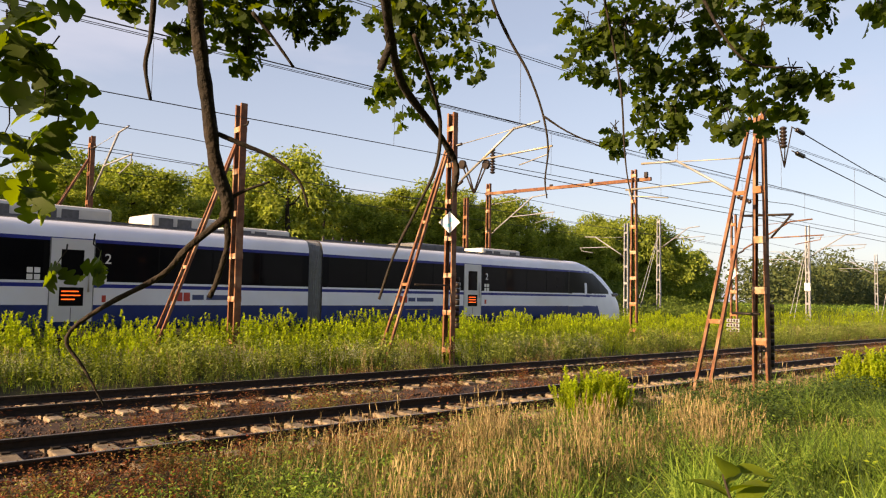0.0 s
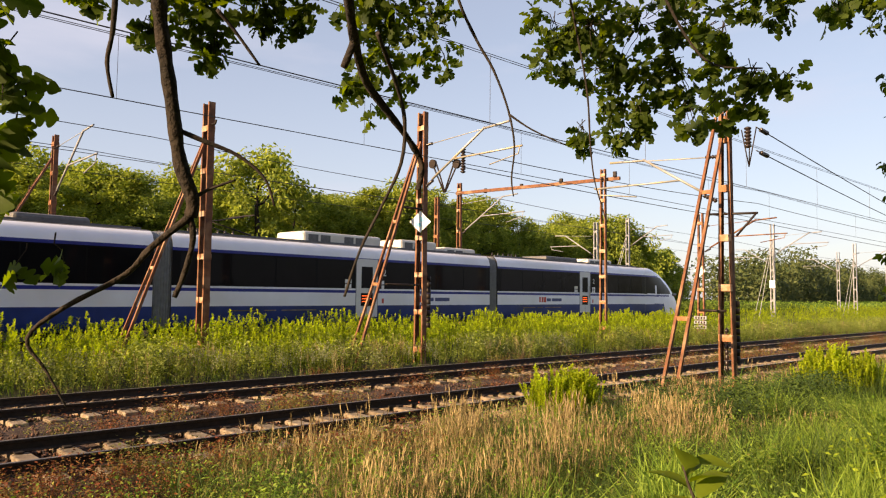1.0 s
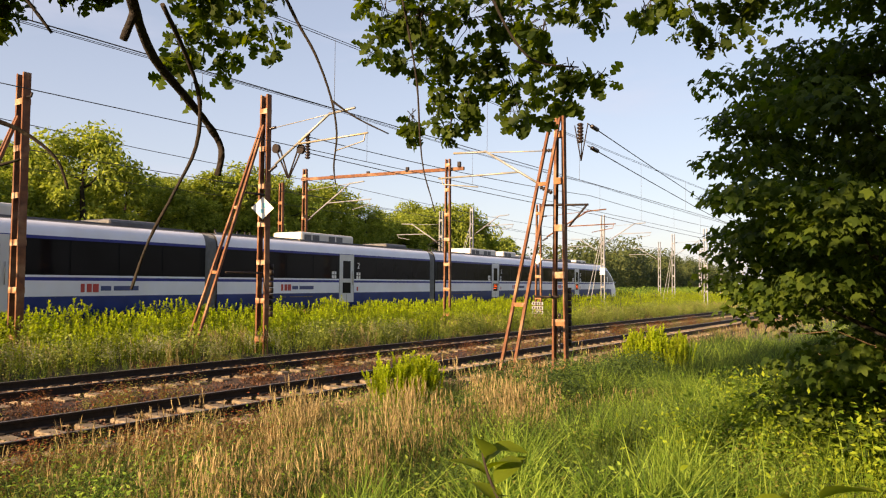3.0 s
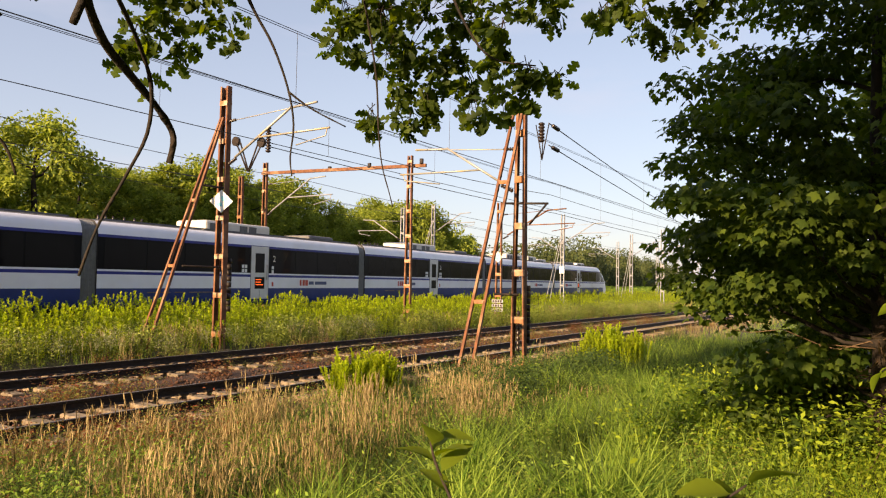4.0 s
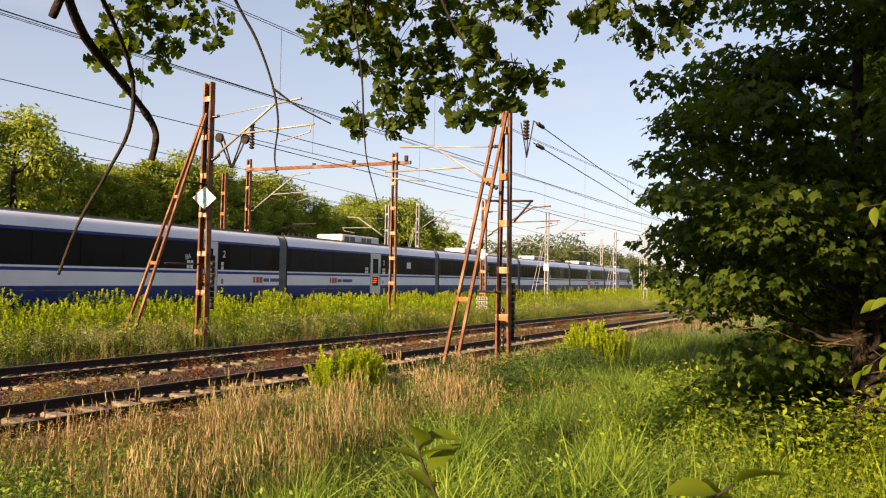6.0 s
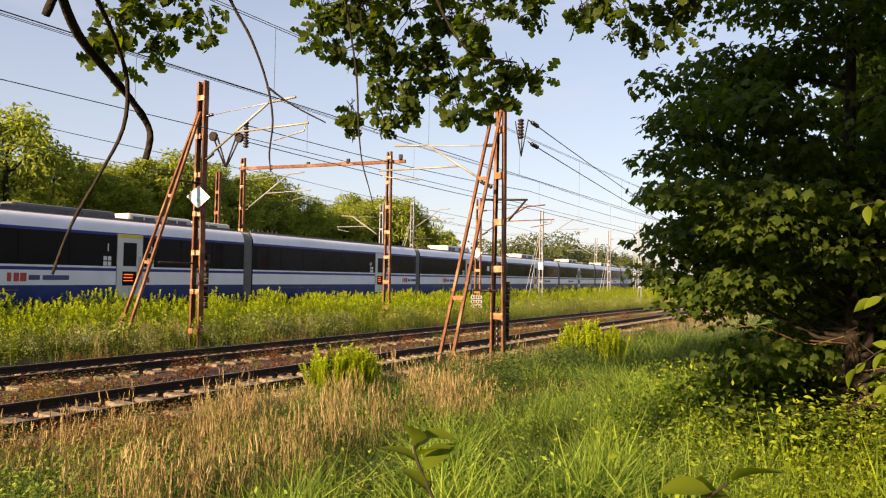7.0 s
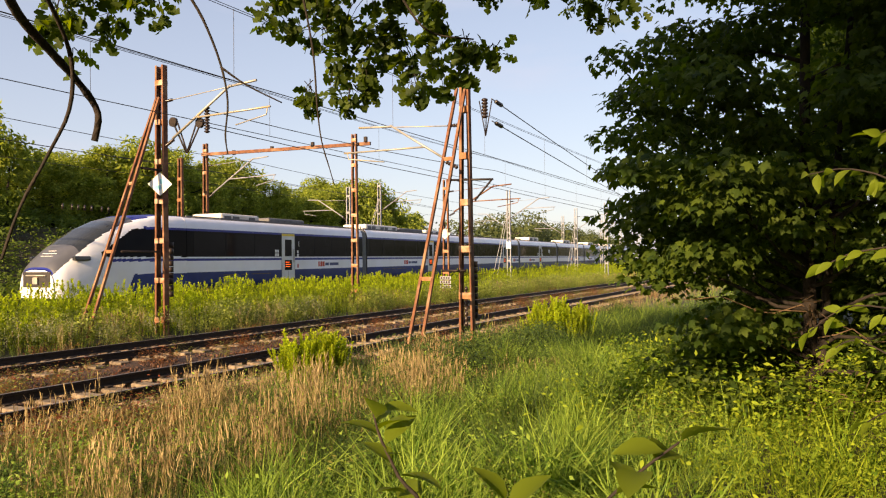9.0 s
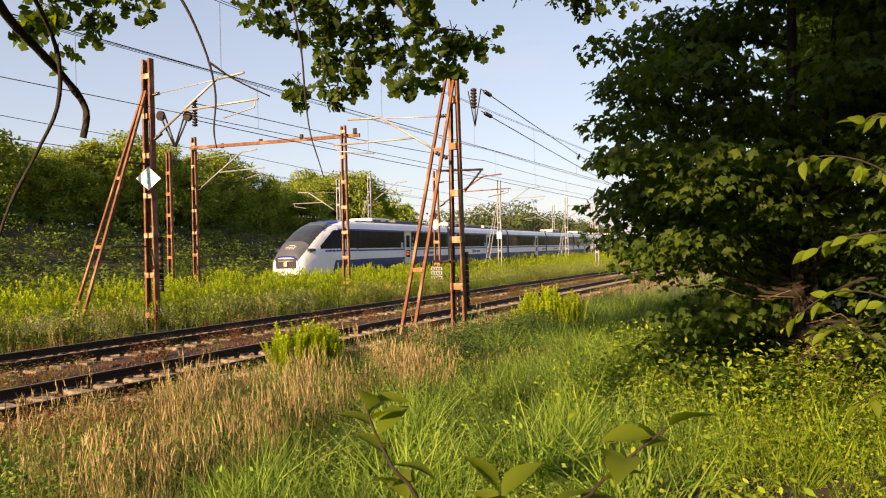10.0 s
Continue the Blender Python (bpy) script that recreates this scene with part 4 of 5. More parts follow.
    for k in range(len(rows) - 1):
        a = 3 * k
        for b in (0, 1):
            F += [(a + b, a + b + 1, a + b + 4), (a + b, a + b + 4, a + b + 3)]
    return np.array(V), np.array(F)


def oak_leaf():
    """Blade widest past the middle, four pairs of rounded lobes with deep sinuses."""
    rows = [(0.0, 0.012), (0.09, 0.014)]
    for k in range(1, 20):
        t = 0.09 + 0.91 * k / 19
        env = 0.33 * math.sin(math.pi * min(1.0, t * 0.93) ** 1.25) ** 0.8 + 0.03
        rows.append((t, env * (0.26 + 0.74 * abs(math.sin(math.pi * 3.4 * (t - 0.08))) ** 0.6) if t < 0.97 else 0.05))
    return leaf_strip(rows, 1.0, 0.22, 0.18)


OAK_LEAF = oak_leaf()
BROAD_LEAF = leaf_strip([(0, 0.012), (0.08, 0.02), (0.2, 0.16), (0.4, 0.27), (0.6, 0.27), (0.8, 0.17), (0.93, 0.07), (1.0, 0.005)], 1.0, 0.35, 0.3)
SMALL_LEAF = (np.array([(0, 0, 0), (-0.23, 0.45, 0.05), (0.23, 0.45, 0.05), (0, 1.0, -0.12)]), np.array([(0, 2, 1), (1, 2, 3)]))


def maple_leaf():
    ang = [-152, -122, -104, -84, -66, -50, -36, -18, 0, 18, 36, 50, 66, 84, 104, 122, 152]
    rad = [0.34, 0.60, 0.48, 0.66, 0.88, 0.60, 0.56, 0.76, 1.0, 0.76, 0.56, 0.60, 0.88, 0.66, 0.48, 0.60, 0.34]
    V = [(0, 0.35, 0.02)] + [(0.6 * r * math.sin(radians(a)), 0.35 + 0.6 * r * math.cos(radians(a)), -0.20 * r * r) for a, r in zip(ang, rad)]
    n = len(ang)
    F = [(0, k + 1, k) for k in range(1, n)]
    V.append((0, 0, 0.0))
    F += [(0, 1, n + 1), (0, n + 1, n)]
    return np.array(V), np.array(F)


MAPLE_LEAF = maple_leaf()


def goldenrod_template(rng, leaves=26, plume=16, size=0.14, low=0.88):
    out = []
    v, f = blade_template(1.0, 0.014, 0.06)
    out.append((v, f))
    for k in range(leaves):
        z = 0.15 + 0.8 * k / leaves
        v, f = SMALL_LEAF[0] * np.array([0.55, 1, 1]), SMALL_LEAF[1]
        s = size * (1.15 - 0.5 * z)
        R = euler_np(np.array([k * 2.4 + rng.uniform(-0.4, 0.4)]), np.array([0.0]), np.array([rng.uniform(0.4, 0.95)]))[0]
        out.append(((v * s * np.array([1.6, 1, 1])) @ R.T + np.array([0, 0.06 * z * z, z]), f))
    leaf = merge(out)
    out = []
    for k in range(plume):
        v, f = SMALL_LEAF
        R = euler_np(np.array([rng.uniform(0, 6.28)]), np.array([0.0]), np.array([rng.uniform(0.5, 1.3)]))[0]
        zz = rng.uniform(low, 1.03)
        out.append(((v * 0.085 * (size / 0.14) ** 0.4) @ R.T + np.array([0, 0.06 * zz * zz, zz]), f))
    return leaf, merge(out)


def dry_template(rng):
    out = []
    for _ in range(3):
        v, f = blade_template(rng.uniform(0.75, 1.0), 0.007, rng.uniform(0.02, 0.14))
        a = rng.uniform(0, 6.28)
        R = euler_np(np.array([a]), np.array([rng.normal(0, 0.06)]), np.array([rng.normal(0, 0.06)]))[0]
        off = np.array([rng.normal(0, 0.03), rng.normal(0, 0.03), 0])
        out.append((v @ R.T + off, f))
        tip = (v[-1] @ R.T) + off
        for k in range(4):
            hv, hf = blade_template(0.10, 0.010, 0.03, 2)
            R2 = euler_np(np.array([rng.uniform(0, 6.28)]), np.array([rng.normal(0, 0.07)]), np.array([rng.normal(0, 0.07)]))[0]
            out.append((hv @ R2.T + tip - np.array([0, 0, 0.07 + 0.03 * k]), hf))
    for _ in range(4):
        v, f = blade_template(rng.uniform(0.3, 0.55), 0.007, rng.uniform(0.15, 0.4))
        R = euler_np(np.array([rng.uniform(0, 6.28)]), np.array([rng.normal(0, 0.2)]), np.array([rng.normal(0, 0.2)]))[0]
        out.append((v @ R.T, f))
    return merge(out)


OVAL_LEAF = (np.array([(0, 0, 0), (-0.2, 0.28, 0.03), (0.2, 0.28, 0.03), (-0.2, 0.64, 0.02), (0.2, 0.64, 0.02), (0, 1.0, -0.12)]), np.array([(0, 2, 1), (1, 2, 4), (1, 4, 3), (3, 4, 5)]))


def weed_template(rng, n=44, leaf=0.15, shape=SMALL_LEAF, spread=0.16):
    """A bushy low plant of small leaves on thin stems."""
    out = []
    for _ in range(n):
        s = leaf * rng.uniform(0.6, 1.2)
        p = np.array([rng.normal(0, spread), rng.normal(0, spread), rng.uniform(0.12, 1.0) ** 0.8])
        p[:2] *= 0.5 + 0.7 * p[2]
        R = euler_np(np.array([rng.uniform(0, 6.28)]), np.array([rng.normal(0, 0.5)]), np.array([rng.normal(0.2, 0.5)]))[0]
        v, f = shape
        out.append(((v * s) @ R.T + p, f))
    for _ in range(3):
        v, f = blade_template(0.85, 0.008, rng.uniform(0.05, 0.2))
        R = euler_np(np.array([rng.uniform(0, 6.28)]), np.array([rng.normal(0, 0.12)]), np.array([rng.normal(0, 0.12)]))[0]
        out.append((v @ R.T, f))
    return merge(out)


def plant_field(name, templates, material, pos, size, label, category, lean=0.08, seed=1):
    """One sheet of plants: templates dealt out at random over the places."""
    r = np.random.default_rng(seed)
    pick = r.integers(0, len(templates), len(pos))
    pieces = []
    for i, (tv, tf) in enumerate(templates):
        m = pick == i
        n = int(m.sum())
        if n:
            R = euler_np(r.uniform(0, 6.283, n), r.normal(0, lean, n), r.normal(0, lean, n))
            V, F = scatter(tv, tf, pos[m], R, size[m])
            pieces.append((V, F, 0))
    V, F, I = joined(*pieces)
    return tagged(new(name, np_mesh(name, V, F, [material])), label, category, kind="stuff")


def spots(n, x0, x1, y0, y1, seed, patch=0.0, keep=None, clump=0):
    r = np.random.default_rng(seed)
    x, y = r.uniform(x0, x1, n), r.uniform(y0, y1, n)
    if clump:       # gathered into tussocks
        k = n // clump
        pick = r.integers(0, k, n)
        x, y = x[:k][pick] + r.normal(0, 0.17, n), y[:k][pick] + r.normal(0, 0.17, n)
    m = np.ones(n, bool)
    if patch:
        g = np.sin(x * 0.9 + 1.7 * np.sin(y * 0.8 + seed)) + np.sin(y * 1.3 + 1.1 * np.sin(x * 0.6 - seed))
        m &= g > -2 + 2 * patch + r.normal(0, 0.5, n)
    if keep is not None:
        m &= keep(x, y)
    x, y = x[m], y[m]
    return np.stack([x, y, land(x, y) - 0.02], 1)


def lump(x, y, k=1.0):
    """Rolling growth, 0 to 1, in tussocks about a metre across."""
    x, y = x * k, y * k
    g = np.sin(3.1 * x + 1.9 * np.sin(2.3 * y + 0.7)) + np.sin(3.7 * y + 1.6 * np.sin(2.1 * x + 1.1)) + 0.6 * np.sin(5.3 * (x + y) + 1.3 * np.sin(4.1 * x - y))
    return np.clip(0.5 + 0.26 * g, 0, 1)


def track_y(x):
    return (TOFF + x * math.sin(PHI)) / math.cos(PHI)


def make_plants():
    r = np.random.default_rng(11)
    rod_t = [goldenrod_template(r) for _ in range(4)]
    gold_l, gold_p = [a for a, b in rod_t], [b for a, b in rod_t]
    green_t = [tuft_template(r, 13, 1.0, 0.016, 0.75, 0.06) for _ in range(6)]
    fine_t = [tuft_template(r, 9, 1.0, 0.012, 0.35, 0.08) for _ in range(4)]
    dry_t = [dry_template(r) for _ in range(5)]
    fine_weed_t = [weed_template(r, 70, 0.078, spread=0.22) for _ in range(4)]
    tiny_weed_t = [weed_template(r, 72, 0.068, OVAL_LEAF, 0.32) for _ in range(5)]
    verge_t = [weed_template(r, 46, 0.10, spread=0.2) for _ in range(4)]
    low_t = [weed_template(r, 52, 0.085, spread=0.18) for _ in range(4)]
    # plume leaflets from 0.4 up put sunlit tops into the clumps' colour
    lit_top_t = [goldenrod_template(r, 40, 80, 0.085, 0.40) for _ in range(4)]
    # tall goldenrod between the tracks
    p = np.concatenate([spots(6800, -6, 42, 17.9, 24, 21, 0.12, keep=lambda x, y: y < track_y(x) - 2.3), spots(4000, 42, 130, 18.4, 30, 22, keep=lambda x, y: y < track_y(x) - 2.5)])
    h = r.uniform(0.8, 1.12, len(p)) * (0.80 + 0.30 * lump(p[:, 0], p[:, 1], 0.55)) * (0.95 + 0.13 * np.sin(p[:, 0] * 2.1 + 2.0 * np.sin(p[:, 1] * 2.3))) * (0.85 + 0.15 * sstep(18.0, 19.4, p[:, 1]))
    plant_field("goldenrod_stand", gold_l, M_GOLDENROD, p, h, "dense stand of tall bright yellow-green goldenrod along the train's track", "goldenrod", 0.07, 5)
    sel = r.random(len(p)) < 0.8
    plant_field("goldenrod_plumes", gold_p, M_PLUME, p[sel] + np.array([0, 0, 0.02]), h[sel] * 1.02, "yellow budding plumes on the goldenrod", "goldenrod", 0.07, 6)
    # mixed edge of that strip
    off_mast = lambda x, y: ~((np.abs(x - 15.4) < 0.9) & (y < 18.4))
    p = spots(3400, -12, 70, 17.15, 19.6, 31, 0.2, off_mast)
    plant_field("verge_weeds", verge_t, M_VERGE, p, r.uniform(0.7, 1.1, len(p)) * (0.45 + 0.65 * lump(p[:, 0], p[:, 1], 0.7)), "olive green bushy weeds at the edge of the ballast", "weeds", 0.1, 7)
    p = spots(1100, 3, 80, 17.2, 19.0, 32, 0.45, off_mast, 6)
    plant_field("verge_dry_grass", dry_t, M_DRY, p, r.uniform(0.6, 1.0, len(p)), "straw coloured dry grass among the weeds between the tracks", "dry grass", 0.12, 8)
    p = spots(2600, -12, 110, 17.0, 19.6, 33)
    plant_field("verge_grass", fine_t, M_GRASS, p, r.uniform(0.25, 0.55, len(p)), "green grass at the foot of the goldenrod", "grass", 0.15, 9)
    p = spots(700, -10, 24, 17.3, 19.0, 34, 0.4, None, 5) + np.array([0, 0, 0.35])
    plant_field("pale_flowers", [weed_template(r, 36, 0.09, spread=0.24)], M_PALEFLOWER, p, r.uniform(0.3, 0.55, len(p)), "pale cream wildflower heads in the verge", "flowers", 0.1, 10)
    # weeds in the ballast
    for seed, m, n, s0, s1, lab in ((41, M_REDWEED, 3600, 0.3, 0.7, "reddish brown low weeds in the ballast"), (42, M_OLIVE, 2200, 0.3, 0.7, "olive green low weeds in the ballast")):
        q = spots(n, -8, 50, 8.9, 16.7, seed, 0.35, None, 7)
        q = q[np.abs(np.abs(q[:, 1] - (YA + YB) / 2) - 2.25) > 0.95]
        q[:, 2] = -0.28
        plant_field("ballast_weeds", [(v * np.array([1.1, 1.1, 0.62]), f) for v, f in low_t], m, q, r.uniform(s0, s1, len(q)) * np.where(r.random(len(q)) < 0.06, 1.35, 1.0), lab, "weeds", 0.1, seed)
    q = spots(700, 20, 110, 11.8, 14.6, 44, 0.3)
    q[:, 2] = -0.21
    plant_field("ballast_grass", fine_t, M_OLIVE, q, r.uniform(0.15, 0.4, len(q)), "thin yellowed grass between the two near tracks", "grass", 0.15, 12)
    q = spots(1500, 1.0, 7.5, 7.2, 9.3, 45, 0.2, None, 6)
    q[:, 2] = np.maximum(q[:, 2], -0.42)
    plant_field("verge_herbs", low_t, M_REDWEED, q[::2], r.uniform(0.3, 0.6, len(q[::2])), "reddish brown herbs on the shoulder of the near track", "weeds", 0.15, 46)
    plant_field("shoulder_weeds", low_t, M_OLIVE, q[1::4], r.uniform(0.3, 0.6, len(q[1::4])), "olive weeds on the shoulder of the near track", "weeds", 0.15, 47)
    # foreground: dry grass along the near track
    edge = lambda x, y: ((x < 12.5 + 1.2 * np.sin(y * 2)) | (y > 7.6)) & (np.hypot(x - 10.3, y - 7.8) > 1.05)
    p = np.concatenate([spots(2000, 3.8, 13.5, 4.7, 8.7, 51, 0.4, edge, 7), spots(520, 3.8, 13.5, 4.7, 8.8, 67, 0.3, edge), spots(600, 13, 60, 6.8, 8.9, 52, 0.3)])
    tall = lambda q, a, b: a + b * lump(q[:, 0], q[:, 1]) ** 1.4
    plant_field("dry_grass", dry_t, M_DRY, p, r.uniform(0.75, 1.1, len(p)) * tall(p, 0.5, 0.62) * (1 - 0.35 * sstep(8.2, 8.8, p[:, 1])), "tall straw coloured dry grass with seed heads beside the near track", "dry grass", 0.15, 13)
    p = spots(1700, 3.5, 14, 4.6, 8.6, 68, 0.3, None, 6)
    plant_field("arching_grass", green_t, M_OLIVE, p, r.uniform(0.7, 1.1, len(p)) * tall(p, 0.35, 0.5), "olive yellowing grass arching between the straw stems", "grass", 0.25, 26)
    # dark tufts set in the low spots, standing for shade between the straw
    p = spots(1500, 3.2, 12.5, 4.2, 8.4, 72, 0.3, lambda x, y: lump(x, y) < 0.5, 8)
    plant_field("straw_shade_grass", green_t, M_DARKGRASS, p, r.uniform(0.4, 0.7, len(p)), "dark grass toned for shade in the hollows between the straw", "grass", 0.25, 30)
    p = spots(520, 3.5, 14, 5.0, 8.5, 69, 0.35, None, 5)
    plant_field("straw_weeds", fine_weed_t, M_GRASS, p, r.uniform(0.35, 0.75, len(p)), "green leafy weeds between the straw stems", "weeds", 0.12, 27)
    # dark leafy mounds standing for shadowed grass tussocks near the mast's foot
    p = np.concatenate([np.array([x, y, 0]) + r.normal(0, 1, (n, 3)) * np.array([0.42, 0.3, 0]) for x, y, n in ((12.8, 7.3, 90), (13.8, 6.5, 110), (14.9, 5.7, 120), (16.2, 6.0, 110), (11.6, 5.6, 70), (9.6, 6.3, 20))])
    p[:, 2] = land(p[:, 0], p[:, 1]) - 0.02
    plant_field("shade_weed_patch", fine_weed_t, M_DARKGRASS, p, r.uniform(0.5, 0.95, len(p)), "dark green leafy weeds toned for shade near the mast's foot", "weeds", 0.12, 28)
    p = np.concatenate([spots(6500, -1, 16, 0.8, 8.2, 53, 0.1, None, 9), spots(3200, -1, 16, 0.8, 8.2, 66), spots(1700, 16, 30, 0.8, 8.6, 59)])
    plant_field("meadow_grass", green_t, M_GRASS, p, r.uniform(0.75, 1.15, len(p)) * tall(p, 0.14, 0.86) * (1 - 0.5 * sstep(4.4, 5.8, p[:, 1]) * sstep(13, 11.5, p[:, 0])), "lush bright green grass of the rough meadow", "grass", 0.28, 14)
    # dark tufts in low growth and past x = 11, coloured as shade
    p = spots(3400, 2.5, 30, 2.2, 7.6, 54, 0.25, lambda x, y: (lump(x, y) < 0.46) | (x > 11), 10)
    plant_field("shade_toned_grass", green_t, M_DARKGRASS, p, r.uniform(0.5, 0.95, len(p)), "dark green grass toned for shade in meadow hollows and by the mast", "grass", 0.25, 15)
    p = spots(1500, 1.5, 15, 1.2, 7.2, 55, 0.3, lambda x, y: lump(x, y, 0.6) > 0.45, 4)
    plant_field("meadow_weeds", fine_weed_t, M_GRASS, p, r.uniform(0.3, 0.7, len(p)), "green leafy weeds standing in the meadow", "weeds", 0.12, 16)
    plant_field("meadow_herbs", fine_weed_t, M_OLIVE, p[1::5], r.uniform(0.3, 0.6, len(p[1::5])), "olive and yellow-green herbs in the meadow", "weeds", 0.12, 35)
    p = np.concatenate([spots(6000, 3.0, 14, -4.5, 2.2, 56, keep=lambda x, y: (y < 1.0 + 0.6 * np.sin(x * 2.3)) & (np.hypot(x - 10.2, (y - 1.2) * 1.2) > 1.7)), spots(900, 20, 60, -6, 7, 57)])
    plant_field("undergrowth", tiny_weed_t, M_LUSH, p[::4], r.uniform(0.7, 1.1, len(p[::4])) * tall(p[::4], 0.2, 0.65), "bright leafy undergrowth beneath the maple", "undergrowth", 0.18, 17)
    plant_field("undergrowth_grass", green_t, M_LUSH, p[1::3], r.uniform(0.7, 1.1, len(p[1::3])) * tall(p[1::3], 0.15, 0.6), "bright yellow-green grass beneath the maple", "grass", 0.32, 24)
    q = spots(260, 7.0, 12.5, -2.2, 2.6, 64)
    plant_field("base_shrubs", fine_weed_t, M_LUSH, q, r.uniform(0.55, 1.0, len(q)), "leafy light green shrubs at the foot of the maple", "shrub", 0.12, 25)
    p = np.concatenate([spots(1800, -14, 3.4, -7, 2.0, 70), spots(1400, -14, -0.5, 1.0, 8.6, 71)])
    plant_field("shade_grass", fine_t, M_GRASS, p, r.uniform(0.15, 0.38, len(p)), "short green grass under the oak", "grass", 0.25, 29)
    p = spots(2600, 24, 140, -4, 8.6, 58)
    plant_field("far_grass", fine_t, M_GRASS, p, r.uniform(0.4, 0.8, len(p)), "green grass along the line further off", "grass", 0.15, 18)
    # bank beyond the train
    p = spots(4200, -4, 100, 29, 48, 61, keep=lambda x, y: y > track_y(x) + 3.2)
    plant_field("bank_weeds", [weed_template(r, 34, 0.25, spread=0.26) for _ in range(3)], M_BANK, p, r.uniform(0.6, 1.2, len(p)), "dark green weeds and nettles over the shaded bank", "weeds", 0.12, 19)
    p = spots(600, -20, 60, 29, 46, 62, 0.5, lambda x, y: y > track_y(x) + 3.2) + np.array([0, 0, 0.5])
    plant_field("bank_flowers", [weed_template(r, 14, 0.08)], M_PALEFLOWER, p, r.uniform(0.3, 0.5, len(p)), "scattered white flower heads on the bank", "flowers", 0.1, 20)
    p = spots(3000, 70, 260, 26, 75, 63, keep=lambda x, y: y > track_y(x) + 3.2)
    plant_field("far_field_weeds", [weed_template(r, 36, 0.24, spread=0.3) for _ in range(3)], M_GRASS, p, r.uniform(0.8, 1.5, len(p)), "green rough field beyond the running line", "weeds", 0.12, 22)
    # two goldenrod clumps in the dry grass
    for x, y, n, rad, hh in ((10.8, 8.3, 190, 0.78, 1.22), (18.7, 6.3, 240, 1.1, 1.42)):
        a, d = r.uniform(0, 6.28, n), rad * np.sqrt(r.random(n))
        pos = np.stack([d * np.cos(a), d * np.sin(a) * 0.8, np.zeros(n)], 1)
        hs = hh * r.uniform(0.7, 1.05, n) * (1 - 0.25 * d / rad)
        R = euler_np(r.uniform(0, 6.28, n), r.normal(0, 0.1, n), r.normal(0, 0.1, n))
        pieces = []
        for i in range(4):
            m = np.arange(n) % 4 == i
            V, F = scatter(lit_top_t[i][0][0], lit_top_t[i][0][1], pos[m], R[m], hs[m])
            pieces.append((V, F, 0))
            V, F = scatter(lit_top_t[i][1][0], lit_top_t[i][1][1], pos[m], R[m], hs[m])
            pieces.append((V, F, 1))
        V, F, I = joined(*pieces)
        ob = new("goldenrod_clump", np_mesh("goldenrod_clump", V, F, [M_GOLDENROD, M_PLUME], I))
        ob.location = (x, y, float(land(x, y)) - 0.02)
        tagged(ob, "bright yellow-green goldenrod clump growing among dry grass", "bush", "goldenrod clumps")


# ---- trees ----
def leaves_at(leaf, pos, size, r, flat=0.6, out=None, droop=-0.35):
    """Leaves at places, roughly level, leaning outwards."""
    n = len(pos)
    yaw = r.uniform(0, 6.283, n) if out is None else np.arctan2(out[:, 1], out[:, 0]) - math.pi / 2 + r.normal(0, 0.7, n)
    R = euler_np(yaw, r.normal(0, flat, n), r.normal(droop, flat, n))
    return scatter(leaf[0], leaf[1], pos, R, size)


def branch_line(a, b, r, wob=0.08, n=5):
    a, b = np.array(a, float), np.array(b, float)
    L = np.linalg.norm(b - a)
    return [tuple(a + (b - a) * k / n + (r.normal(0, wob * L / n * 2, 3) if 0 < k < n else 0)) for k in range(n + 1)]


def far_tree(seed, h, w, mat_leaf, leaf=0.18, count=12000, lobes=70):
    """A tree: tapered trunk, limbs and a ragged crown of leaf sprays. Returns the thing at the origin."""
    r = np.random.default_rng(seed)
    e = new("tree")
    bm = bmesh.new()
    tube(bm, [(0, 0, -0.4), (0.05, 0, h * 0.2), (-0.05, 0.05, h * 0.5), (0.05, 0, h * 0.8)], [0.2, 0.16, 0.1, 0.04], 7)
    tr = part("trunk", bm, M_BARK, e)
    cs = []
    for k in range(lobes):
        a, f = r.uniform(0, 6.28), r.uniform(0.12, 0.97)
        rad = w * (0.35 + 0.65 * math.sin(math.pi * min(1, f * 0.95 + 0.12)) ** 0.8) * r.uniform(0.35, 1.15)
        cs.append((rad * math.cos(a), rad * math.sin(a), h * f, r.uniform(0.3, 0.8) * w * 0.42))
    for c in cs[:5]:
        bm = bmesh.new()
        tube(bm, branch_line((0, 0, max(0.3, c[2] - 0.9)), c[:3], r, 0.1, 4), [0.06, 0.05, 0.04, 0.03, 0.015], 5)
        part("limb", bm, M_BARK, e)
    cs = np.array(cs)
    pick = r.integers(0, len(cs), count)
    d = r.normal(0, 1, (count, 3))
    d /= np.linalg.norm(d, axis=1)[:, None]
    pos = cs[pick, :3] + d * (cs[pick, 3] * r.uniform(0.55, 1.12, count))[:, None] * np.array([1, 1, 0.85])
    pos[:, 2] = np.maximum(pos[:, 2], 0.15)
    V, F = leaves_at(SMALL_LEAF, pos, r.uniform(0.7, 1.35, count) * leaf * 1.35, r, 0.7, d)
    part("crown", np_mesh("crown", V, F, [mat_leaf]), None, e)
    return e


# outline of the wood along the bank: place along the line, height of the tops
ROW_X = [-20, 4, 8.6, 10.4, 14.4, 17.3, 19.5, 22.5, 25.5, 28, 33, 36, 43, 47, 52, 56.5, 62, 68, 74, 84]
ROW_TOP = [9.0, 8.5, 7.3, 9.9, 9.7, 7.7, 9.6, 11.4, 10.2, 9.4, 9.9, 10.5, 10.6, 10.7, 9.5, 8.5, 9.8, 12.0, 8.8, 8.0]
ROW_H = (7.4, 6.4, 8.2, 4.8)


def make_tree_row():
    r = np.random.default_rng(17)
